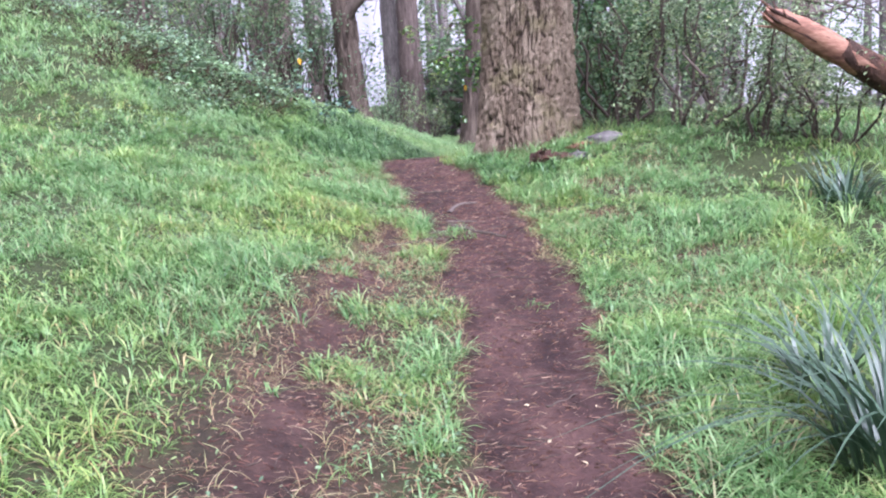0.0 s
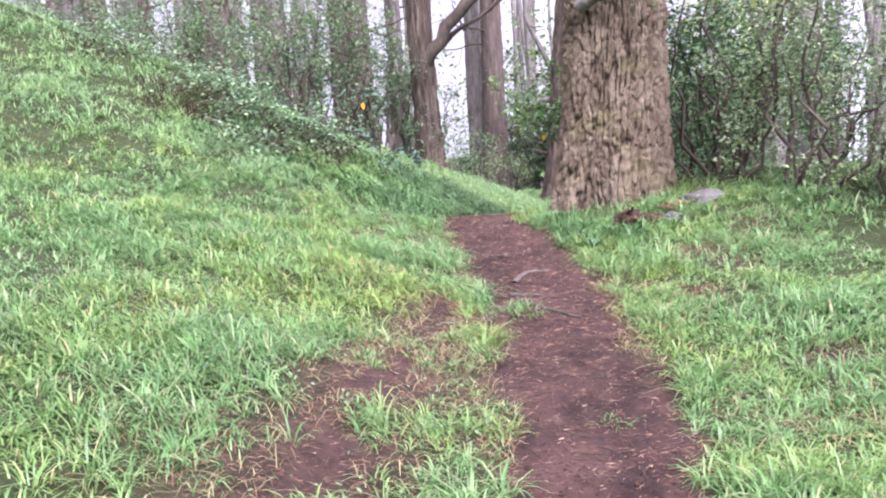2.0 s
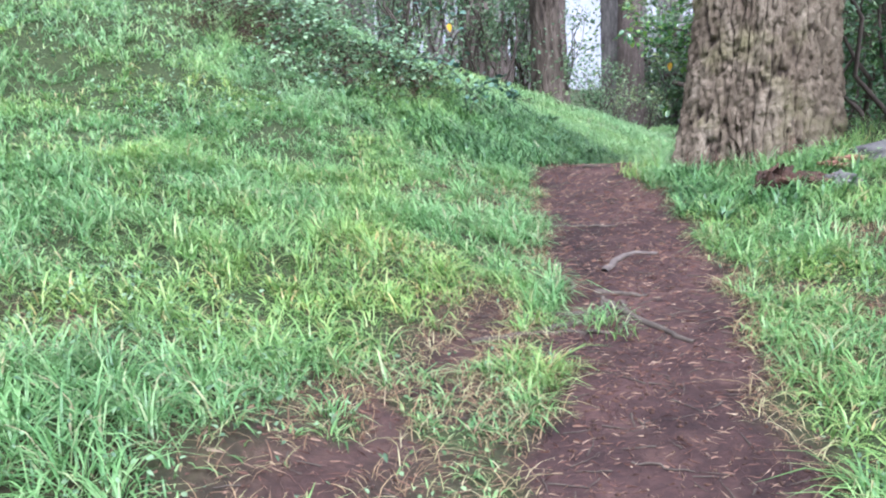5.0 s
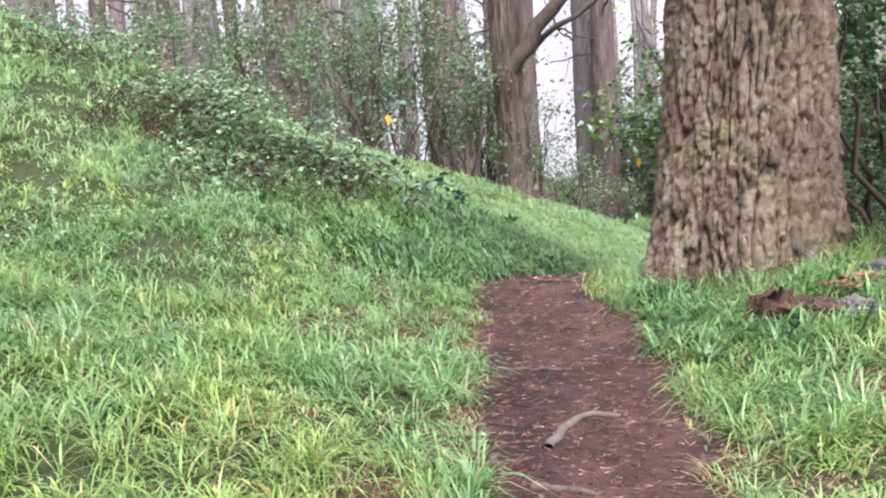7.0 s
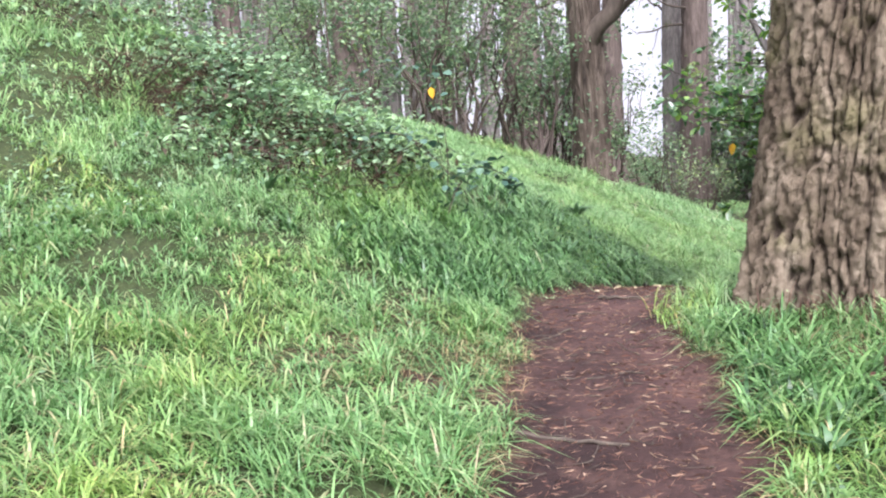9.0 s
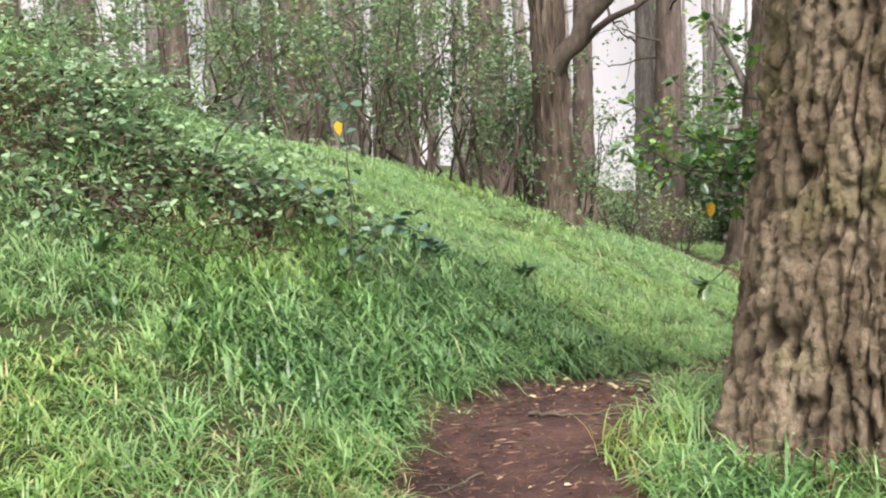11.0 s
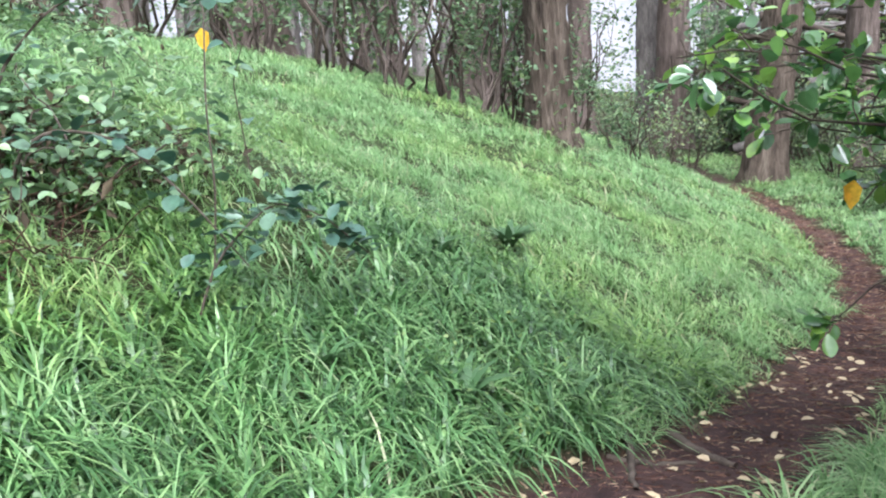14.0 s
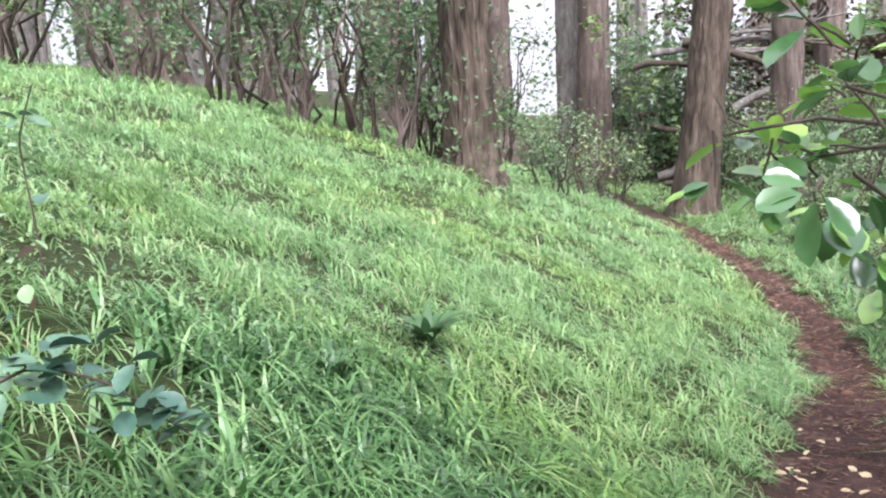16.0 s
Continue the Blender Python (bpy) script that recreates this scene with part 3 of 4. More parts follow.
def build_trees():
    rng = np.random.default_rng(21)
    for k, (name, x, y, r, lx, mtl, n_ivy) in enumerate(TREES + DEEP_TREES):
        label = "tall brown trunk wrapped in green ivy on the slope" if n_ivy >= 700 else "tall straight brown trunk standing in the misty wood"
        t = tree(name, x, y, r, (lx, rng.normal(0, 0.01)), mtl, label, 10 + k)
        if n_ivy:
            part("ivy", ivy(t, r, 0.2, 6.5, int(n_ivy * 0.6), rng, UNDER_HAZED, 0.11), t, "green ivy leaves")
        for _ in range(4):
            z = rng.uniform(3.0, 9.0)
            a = rng.uniform(0, 6.28)
            limb_on(t, (lx * z, 0, z), (lx * z + 1.8 * math.cos(a), 1.8 * math.sin(a), z + rng.uniform(-0.3, 1.2)), 0.05, 0.012, rng, TWIG, twigs=3)
        crown_on(t, rng, 8.5, 15.0, 2.2, 260, (lx, 0))
    # the forked tree at the wood's edge
    t = tree("forked_tree", -2.1, 21.3, 0.32, (-0.025, 0.0), BARK_BROWN, "forked grey-brown tree with peeling bark at the wood's edge", 5, n_around=110)
    limb_on(t, (0.02, -0.12, 2.3), (2.2, -0.3, 5.3), 0.16, 0.09, rng, TWIG, 12, 0.06)
    limb_on(t, (0.1, 0.1, 2.5), (2.7, 1.0, 4.3), 0.07, 0.03, rng, TWIG, 10, 0.06, 5)
    part("ivy", ivy(t, 0.33, 0.1, 1.6, 160, rng, UNDER_HAZED, 0.08), t, "green ivy leaves")
    crown_on(t, rng, 8.5, 14.0, 2.2, 300)
    t = tree("leaning_tree", 0.78, 26.6, 0.38, (0.10, 0.02), BARK_BROWN, "leaning grey-brown tree beside the far end of the path", 6, n_around=90)
    limb_on(t, (0.35, 0, 3.0), (-0.6, 0.3, 5.2), 0.1, 0.04, rng, BARK_GREY_HAZED, 8, 0.05, 3)
    crown_on(t, rng, 8.5, 14.0, 2.0, 300, (0.1, 0))
    # dead-limbed tree on the falling side
    t = tree("dead_limbed_tree", 4.9, 13.2, 0.22, (-0.01, 0.0), BARK_GREY_HAZED, "grey tree with bare dead limbs behind the shrubs", 7)
    for i in range(9):
        z = 1.6 + 0.33 * i
        limb_on(t, (0, 0, z), (rng.uniform(1.2, 2.8), rng.uniform(-1.4, 0.6), z + rng.uniform(-0.5, 0.5)), 0.05, 0.012, rng, TWIG_PALE, 9, 0.07, 5)
    crown_on(t, rng, 8.5, 13.0, 1.8, 260)


build_trees()


def old_tree_limbs():
    rng = np.random.default_rng(8)
    t = bpy.data.objects["old_tree"]
    limb_on(t, (-0.25, -0.42, 2.05), (1.1, -1.3, 2.75), 0.075, 0.045, rng, BARK_GREY_HAZED, 9, 0.02)
    limb_on(t, (0.3, 0.2, 5.5), (2.8, 0.6, 8.0), 0.16, 0.05, rng, BARK_GREY_HAZED, 10, 0.08, 4)
    limb_on(t, (0.1, 0.1, 7.0), (-2.2, 1.8, 9.5), 0.15, 0.05, rng, BARK_GREY_HAZED, 10, 0.08, 4)
    crown_on(t, rng, 9.0, 14.0, 2.5, 400)


old_tree_limbs()


def foot_of_old_tree():
    t = bpy.data.objects["old_tree"]
    z = 0.955 - t.location[2]
    v, f = tube(np.array([(-0.42, -0.22, z), (-0.575, -0.30, z + 0.01), (-0.58, -0.302, z + 0.01)]), (0.018, 0.017, 0.001), 10)
    part("cut_stub", mesh_of("cut_stub", v, f, PALE), t, "pale cut twig stub")
    g, r = Geo(), np.random.default_rng(700)
    for x, y in ((0.72, 10.42), (0.95, 10.38), (1.2, 10.45), (0.5, 10.55)):
        n = 26
        px, py = x + r.normal(0, 0.07, n), y + r.normal(0, 0.04, n)
        v, f = blades(np.stack([px, py, height(px, py) - 0.01], -1), r.uniform(0.12, 0.3, n), r.uniform(0.003, 0.007, n), r.uniform(0.1, 0.6, n), r.uniform(0, 6.283, n), 3)
        g.add(v, f)
    tagged(new("dry_weeds", g.mesh("dry_weeds", DRY)), "dry reddish weed stalks at the old tree's foot", "weeds", kind="stuff")


    n = 900
    a = r.uniform(3.3, 6.1, n)
    d = r.uniform(0.78, 1.15, n)
    px, py = 0.98 + d * np.cos(a), 11.2 + d * np.sin(a)
    v, f = blades(np.stack([px, py, height(px, py) - 0.01], -1), r.uniform(0.12, 0.30, n) * (0.7 + 0.5 * soft_noise(px * 5, py * 5, 40)), r.uniform(0.005, 0.011, n), r.uniform(0.3, 1.2, n), r.uniform(0, 6.283, n), 4, 0.6, None, 2.8)
    tagged(new("trunk_grass", mesh_of("trunk_grass", v, f, GRASS)), "tall fresh grass standing round the old tree's foot", "grass", kind="stuff")


foot_of_old_tree()


def far_wood():
    """Trunks and leaf masses far off between the nearer trees, all round."""
    rng = np.random.default_rng(31)
    g, h = Geo(), Geo()
    for _ in range(330):
        a, d = rng.uniform(-1.5, 1.6), rng.uniform(38, 85)
        if rng.uniform() < 0.25:
            a += 3.14
        x, y = d * math.sin(-a) - 1, d * math.cos(a) + 6
        if y > 20 and abs(x - 0.3 + 0.105 * (y - 7.3)) < 0.3 + 0.02 * (y - 7.3):
            continue
        z = ground_at(x, y)
        r = rng.uniform(0.16, 0.5)
        p = np.array([(x, y, z - 0.5), (x + rng.normal(0, 0.1), y, z + 5), (x + rng.normal(0, 0.3), y, z + 11), (x + rng.normal(0, 0.5), y, z + 18)])
        v, f = tube(p, (r * 1.15, r * 0.9, r * 0.6, r * 0.2), 9)
        g.add(v, f)
        n = 120
        c = np.array([x, y, z]) + np.stack([rng.normal(0, 2.0, 9), rng.normal(0, 2.0, 9), np.concatenate([rng.uniform(0, 7.0, 6), rng.uniform(7, 13, 3)])], -1)
        c = c[rng.integers(0, 9, n)] + rng.normal(size=(n, 3)) * np.array([0.9, 0.9, 0.8])
        v, f = leaves(c, rng.uniform(0.15, 0.45, n), rng, 0.6, 0.2, plain=True)
        h.add(v, f)
    tagged(new("far_trunks", g.mesh("far_trunks", BARK_GREY_HAZED)), "distant tree trunks, paled for haze, deep in the misty wood", "woodland", kind="stuff")
    tagged(new("far_leaves", h.mesh("far_leaves", UNDER_HAZED)), "distant undergrowth and leaves deep in the wood", "woodland", kind="stuff")


far_wood()


# ---- shrubs ----
def shrub(name, x, y, tall, spread, n_stems, n_leaves, size, leaf, label, seed, bark=TWIG, lean=(0, 0), bare=0.3, aspect=0.55, group="", plain=True, category="shrub", clump=0.16):
    rng = np.random.default_rng(seed)
    t = thing(name, (x, y, ground_at(x, y)), label, category, group)
    tips = []
    for _ in range(n_stems):
        a, rad = rng.uniform(0, 6.283), spread * math.sqrt(rng.uniform(0.02, 1))
        foot = np.array([0.25 * rad * math.cos(a), 0.25 * rad * math.sin(a), -0.05])
        foot[2] += ground_at(x + foot[0], y + foot[1]) - t.location[2]
        top = np.array([rad * math.cos(a) + lean[0] * tall, rad * math.sin(a) + lean[1] * tall, tall * rng.uniform(0.55, 1.0)])
        p = bent(foot, top, 10, 0.035 * tall, rng)
        g = Geo()
        v, f = tube(p, np.linspace(0.010 + 0.006 * tall, 0.004, 10), 5)
        g.add(v, f)
        for _ in range(5):
            i = rng.integers(3, 10)
            q = bent(p[i], p[i] + rng.normal(size=3) * np.array([0.22, 0.22, 0.16]) * tall * 0.6, 6, 0.02, rng)
            v, f = tube(q, np.linspace(0.006, 0.002, 6), 3)
            g.add(v, f)
            tips.append(q)
        part("stem", g.mesh("stem", bark), t)
        tips.append(p[int(10 * bare):])
    pts = np.concatenate(tips)
    knots = pts[rng.integers(0, len(pts), max(12, n_leaves // 44))] + rng.normal(size=(max(12, n_leaves // 44), 3)) * clump * 0.6
    at = knots[rng.integers(0, len(knots), n_leaves)] + rng.normal(size=(n_leaves, 3)) * clump * 0.55
    v, f = leaves(at, size * rng.uniform(0.55, 1.35, n_leaves), rng, aspect, 0.35, plain=plain)
    part("foliage", mesh_of("foliage", v, f, leaf), t)
    return t


EDGE_SHRUBS = [(-9.6, 19.6, 2.8, 1.3, 1500), (-8.2, 21.2, 3.2, 1.2, 1500), (-6.6, 21.6, 3.4, 1.0, 1400), (-4.9, 20.8, 3.4, 0.9, 1300), (-4.35, 21.5, 3.6, 0.9, 1300), (-3.6, 22.0, 3.8, 0.9, 1500), (-3.1, 21.6, 3.0, 0.5, 900), (-2.9, 22.6, 2.8, 0.5, 700), (-11.8, 21.2, 3.0, 1.5, 1500), (-14.0, 19.5, 2.6, 1.6, 1500), (-5.8, 24.0, 4.2, 1.1, 1500), (-9.2, 25.6, 4.0, 1.3, 1400), (-12.2, 17.2, 2.2, 1.4, 1300), (-16.5, 17.0, 2.6, 1.8, 1400), (-10.5, 16.8, 1.9, 1.1, 1000)]
DEEP_SHRUBS = [(-4.0, 26.0, 3.6, 1.2, 1300), (-6.8, 27.0, 4.2, 1.3, 1400), (-10.5, 28.0, 4.2, 1.4, 1400), (-13.0, 27.0, 4.0, 1.5, 1400), (-8.6, 31.0, 4.6, 1.5, 1400), (-5.4, 33.5, 4.2, 1.4, 1300), (-3.0, 30.0, 3.4, 1.1, 1200), (-12.0, 31.5, 4.6, 1.6, 1400), (-15.5, 24.0, 3.6, 1.6, 1400), (-18.0, 20.0, 3.4, 1.8, 1400)]
for k, (x, y, tall, spread, n) in enumerate(EDGE_SHRUBS + DEEP_SHRUBS):
    shrub("understory_shrub", x, y, tall, spread, 9, int(n * 0.95), 0.095, UNDER_HAZED, "airy green understory shrub with thin bare stems at the wood's edge", 60 + k, TWIG if k % 2 else BARK_RED_HAZED, (0.06, 0), 0.35, group="shrubs along the wood's edge", clump=0.27)
PATH_SHRUBS = [(-1.3, 23.4, 1.3, 700), (-0.9, 25.2, 1.2, 600), (-1.5, 27.0, 1.6, 700), (-0.6, 29.0, 1.5, 600), (1.6, 31.0, 1.4, 800), (3.0, 26.0, 2.2, 1300), (3.4, 23.5, 2.2, 1400), (2.9, 20.5, 1.7, 1300)]
FAR_SHRUBS = [(4.2, 18.0, 2.2, 1400), (2.2, 18.2, 1.3, 900), (4.4, 28.0, 3.0, 1300), (5.0, 22.0, 2.8, 1400), (2.4, 33.5, 3.2, 1400), (4.2, 32.0, 3.6, 1500), (0.4, 36.0, 3.0, 1300), (2.1, 27.8, 2.0, 1500), (2.7, 24.8, 1.7, 1500), (2.45, 23.0, 1.2, 1000), (3.0, 29.5, 2.6, 1600), (1.8, 30.5, 2.0, 1300), (3.8, 27.5, 2.8, 1600)]
for k, (x, y, tall, n) in enumerate(PATH_SHRUBS + FAR_SHRUBS):
    shrub("low_shrub", x, y, tall, 0.7, 7, n, 0.075, SHRUB if k % 2 else UNDER_HAZED, "low light-green shrub beside the far path", 90 + k, group="low shrubs by the far path", bare=0.2, clump=0.25)
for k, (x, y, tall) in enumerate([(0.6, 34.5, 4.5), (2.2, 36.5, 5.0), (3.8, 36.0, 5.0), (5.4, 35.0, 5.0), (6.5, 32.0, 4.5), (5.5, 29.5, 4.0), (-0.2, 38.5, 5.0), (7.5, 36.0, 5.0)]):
    shrub("dead_thicket", x, y, tall, 1.6, 14, 2600, 0.2, DEAD if k % 3 else UNDER_HAZED, "tall tangled thicket of dead brown twigs in shade", 170 + k, BARK_GREY_HAZED, group="dead thickets in the wood", bare=0.1, clump=0.4)

for k, (x, y, tall, spread, n, size, mtl, lean) in enumerate([(2.2, 10.9, 2.6, 0.7, 2600, 0.045, SHRUB, (0.15, 0)), (2.75, 10.2, 2.5, 0.9, 3400, 0.04, SHRUB, (0.2, 0)), (3.3, 9.5, 2.1, 0.9, 3200, 0.04, SHRUB, (0.15, 0)), (3.9, 9.0, 1.5, 0.8, 2200, 0.04, SHRUB, (0.1, 0)),
                                                              (4.3, 8.0, 1.1, 0.8, 1800, 0.04, SHRUB, (0.1, 0))]):
    shrub("leaning_shrub", x, y, tall, spread, 8, int(n * 1.15), size * 1.25, mtl, "grey-green small-leaved shrub with leaning stems behind the grass", 120 + k, TWIG, lean, 0.2, group="shrubs beyond the old tree", clump=0.2)
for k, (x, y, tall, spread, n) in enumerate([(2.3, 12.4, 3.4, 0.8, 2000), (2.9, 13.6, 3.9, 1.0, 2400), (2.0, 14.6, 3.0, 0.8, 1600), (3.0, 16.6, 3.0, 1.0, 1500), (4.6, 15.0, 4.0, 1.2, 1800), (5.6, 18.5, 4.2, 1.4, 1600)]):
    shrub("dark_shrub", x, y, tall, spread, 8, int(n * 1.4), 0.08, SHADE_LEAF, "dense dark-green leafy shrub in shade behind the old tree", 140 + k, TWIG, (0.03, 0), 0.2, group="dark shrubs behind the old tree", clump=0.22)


def laurel():
    """The shrub behind the old tree whose sprigs hang over the path."""
    rng = np.random.default_rng(77)
    x, y = 1.65, 12.75
    t = thing("overhanging_shrub", (x, y, ground_at(x, y)), "glossy round-leaved shrub with sprigs overhanging the path", "shrub")
    zb = t.location[2]
    ends = [(-0.12, 12.3, 1.83), (0.14, 12.4, 1.64), (0.30, 12.3, 1.05), (-0.02, 11.92, 1.77), (0.0, 12.05, 1.87), (0.2, 12.2, 1.64), (-0.14, 12.18, 1.81), (0.31, 12.15, 1.5), (0.36, 12.32, 1.38), (0.15, 12.7, 2.05), (0.5, 12.4, 1.75), (0.75, 12.5, 1.55), (0.3, 12.9, 2.45), (0.8, 12.3, 2.1), (0.95, 12.7, 1.3), (1.1, 12.5, 1.9), (0.55, 13.3, 1.65), (0.9, 13.4, 2.3), (0.2, 13.1, 1.75), (0.45, 12.6, 2.3), (0.2, 12.55, 1.85), (0.85, 12.6, 1.8), (0.75, 12.2, 1.2), (0.7, 12.3, 1.5), (0.8, 12.25, 1.75), (0.95, 12.3, 1.15), (0.8, 12.35, 1.3), (0.7, 12.2, 1.62), (0.55, 12.25, 1.66), (0.62, 12.3, 1.9), (0.9, 12.3, 1.4), (0.6, 12.8, 1.5), (0.7, 12.9, 1.9), (0.85, 12.9, 1.1), (1.0, 13.0, 1.6), (0.5, 12.7, 1.95), (1.1, 12.9, 2.2), (0.65, 12.75, 2.2), (1.2, 12.3, 1.6), (1.1, 12.3, 1.25)]
    hub = [np.array([0.0, 0.0, 0.0]), np.array([-0.1, 0.05, 0.7]), np.array([-0.2, 0.0, 1.2])]
    v, f = tube(bent(hub[0] - np.array([0, 0, 0.1]), hub[2] + np.array([0, 0, 0.9]), 9, 0.03, rng), np.linspace(0.03, 0.012, 9), 8)
    part("stem", mesh_of("stem", v, f, TWIG), t)
    for e in ends:
        e = np.array(e) - np.array([x, y, zb])
        p = bent(hub[rng.integers(1, 3)], e, 12, 0.02, rng, -0.05)
        low = e[2] < 1.08 - zb
        g, at, out = Geo(), [], []
        g.add(*tube(p, np.linspace(0.011, 0.0025, 12), 6))
        for _ in range(4 if low else 18):
            q = p[rng.integers(9 if low else 4, 12)] + rng.normal(size=3) * (0.01 if low else 0.035)
            d = (p[-1] - p[-4]) / np.linalg.norm(p[-1] - p[-4]) * 0.7 + rng.normal(size=3) * 0.6
            d /= np.linalg.norm(d)
            tip = q + d * rng.uniform(0.03, 0.09)
            v, f = tube(bent(q, tip, 4, 0.003, rng), (0.0028, 0.0024, 0.002, 0.0015), 5)
            g.add(v, f)
            m = rng.integers(4, 7)
            spread = rng.normal(size=(m, 3))
            spread -= d * (spread @ d)[:, None]
            spread /= np.linalg.norm(spread, axis=1)[:, None]
            ray = spread + d * rng.uniform(0.1, 0.9, m)[:, None]
            at.append(tip + ray * 0.012 - d * rng.uniform(0, 0.02, m)[:, None])
            out.append(ray)
        s = part("branch", g.mesh("branch", TWIG), t)
        at, out = np.concatenate(at), np.concatenate(out)
        v, f = leaves(at, 0.062 * rng.uniform(0.6, 1.2, len(at)), rng, 0.64, 1.1, 0.09, 0.3, axis=out, oval=True)
        part("foliage", mesh_of("foliage", v, f, LAUREL), s)
    v, f = leaves(np.array([(0.31 - x, 12.13 - y, 1.47 - zb)]), np.array([0.07]), np.random.default_rng(34), 0.65, 0.0, 0.08, axis=np.array([(-0.1, 0.0, -1.0)]))
    part("yellow_leaf", mesh_of("yellow_leaf", v, f, YELLOW), t, "yellowed hanging leaf")


laurel()


# ---- bramble thicket on the slope ----
def bramble():
    rng = np.random.default_rng(51)

    def mound(x, y, tall, wide, n, seed):
        r = np.random.default_rng(seed)
        t = thing("bramble", (x, y, ground_at(x, y)), "tangled green bramble mound with dead brown canes on the slope", "bramble", "bramble thicket")
        zb = t.location[2]
        pts = []
        for _ in range(8):
            a, d = r.uniform(0, 6.283), wide * r.uniform(0.4, 1.2)
            q = np.array([d * math.cos(a), d * math.sin(a), 0])
            q[2] = ground_at(x + q[0], y + q[1]) - zb + tall * r.uniform(0.1, 0.7)
            s0 = r.normal(size=3) * 0.12
            s0[2] = -0.05
            p = bent(s0, q, 12, 0.03, r, -tall * r.uniform(0.3, 0.8))
            v, f = tube(p, np.linspace(0.005, 0.002, 12), 5)
            part("cane", mesh_of("cane", v, f, TWIG if r.uniform() < 0.6 else TWIG_PALE), t)
            pts.append(p[2:])
        pts = np.concatenate(pts)
        at = pts[r.integers(0, len(pts), n)] + r.normal(size=(n, 3)) * np.array([0.13, 0.13, 0.09])
        v, f = leaves(at, r.uniform(0.03, 0.075, n), r, 0.68, 1.0, 0.14, oval=True)
        part("foliage", mesh_of("foliage", v, f, BRAMBLE), t)
        m = n // 3
        at = pts[r.integers(0, len(pts), m)] * np.array([1, 1, 0.5]) + r.normal(size=(m, 3)) * np.array([0.12, 0.12, 0.05])
        v, f = leaves(at, r.uniform(0.03, 0.09, m), r, 0.4, 0.0, 0.2, plain=True)
        part("dead_foliage", mesh_of("dead_foliage", v, f, DEAD), t, "dead brown leaves")

    for k, (x, y, tall, wide, n) in enumerate([(-2.45, 12.5, 0.66, 0.5, 800), (-2.95, 12.45, 0.62, 0.55, 800), (-3.5, 12.3, 0.5, 0.6, 800), (-3.4, 11.5, 0.3, 0.6, 450), (-2.7, 11.65, 0.25, 0.45, 260), (-4.1, 12.6, 0.5, 0.7, 700)]
                                              + [(rng.uniform(-9.5, -3.9), rng.uniform(12.2, 16.2), rng.uniform(0.3, 0.6), rng.uniform(0.5, 0.9), 420) for _ in range(20)]):
        mound(x, y, tall * (0.62 if x > -3 else 0.5), wide, int(n * (1.05 if x > -3 else 0.75)), 200 + k)

    def cane(points, n_leaf, label, r0=0.009):
        p0 = np.array(points[0], float)
        t = thing("bramble_cane", tuple(p0), label, "bramble")
        q = np.array(points, float) - p0
        u = np.linspace(0, len(q) - 1, 18)
        p = np.stack([np.interp(u, np.arange(len(q)), q[:, i]) for i in range(3)], -1)
        p[1:-1] = (p[:-2] + 2 * p[1:-1] + p[2:]) / 4
        v, f = tube(p, np.linspace(r0, 0.0025, 18), 6)
        part("stem", mesh_of("stem", v, f, TWIG), t)
        at = p[rng.integers(2, 18, n_leaf)] + rng.normal(size=(n_leaf, 3)) * 0.04
        v, f = leaves(at, rng.uniform(0.05, 0.088, n_leaf), rng, 0.72, 1.1, 0.12, oval=True)
        part("foliage", mesh_of("foliage", v, f, BLUISH), t)
        return t, p

    g = Geo()
    for _ in range(420):
        px, py = rng.uniform(-4.6, -2.1), rng.normal(12.0, 0.28)
        b0 = np.array([px, py, ground_at(px, py)])
        d = rng.normal(size=3) * np.array([0.22, 0.16, 0.06]) + np.array([0.05, -0.08, 0.13])
        v, f = tube(bent(b0, b0 + d, 6, 0.012, rng, -0.05), np.linspace(0.004, 0.0015, 6), 4)
        g.add(v, f)
    tagged(new("dead_canes", g.mesh("dead_canes", ROT)), "dead reddish-brown bramble canes under the thicket", "bramble", kind="stuff")
    cane([(-2.45, 12.15, 1.35), (-2.35, 12.12, 1.62), (-2.19, 12.12, 1.70), (-1.95, 12.15, 1.66), (-1.75, 12.2, 1.46), (-1.55, 12.24, 1.20)], 46, "arching dark bramble cane with blue-green leaves")
    cane([(-2.55, 12.2, 1.4), (-2.7, 12.45, 1.9), (-2.55, 12.6, 2.15), (-2.3, 12.75, 2.28), (-2.0, 12.8, 2.2)], 30, "upright bramble cane over the thicket")
    t, p = cane([(-1.75, 12.3, 1.0), (-1.72, 12.35, 1.45), (-1.76, 12.4, 1.75), (-1.85, 12.6, 2.1), (-1.98, 12.79, 2.15)], 16, "thin bramble cane carrying one yellow leaf", 0.004)
    v, f = leaves(np.array([(-1.98, 12.78, 2.05)]) - np.array(t.location), np.array([0.085]), np.random.default_rng(34), 0.65, 0.0, 0.05, axis=np.array([(0.15, 0.0, -1.0)]))
    part("yellow_leaf", mesh_of("yellow_leaf", v, f, YELLOW), t, "bright yellow withered leaf")
    cane([(-2.05, 13.2, ground_at(-2.05, 13.2) - 0.02), (-2.1, 13.25, 1.6), (-2.16, 13.3, 1.85), (-2.1, 13.32, 2.02)], 5, "thin dead stem standing in the bank grass", 0.004)
    cane([(-1.7, 12.0, 0.85), (-1.6, 12.1, 1.25), (-1.48, 12.3, 1.42), (-1.35, 12.4, 1.36), (-1.22, 12.5, 1.2)], 90, "low bramble sprig with blue-green leaves", 0.005)


bramble()


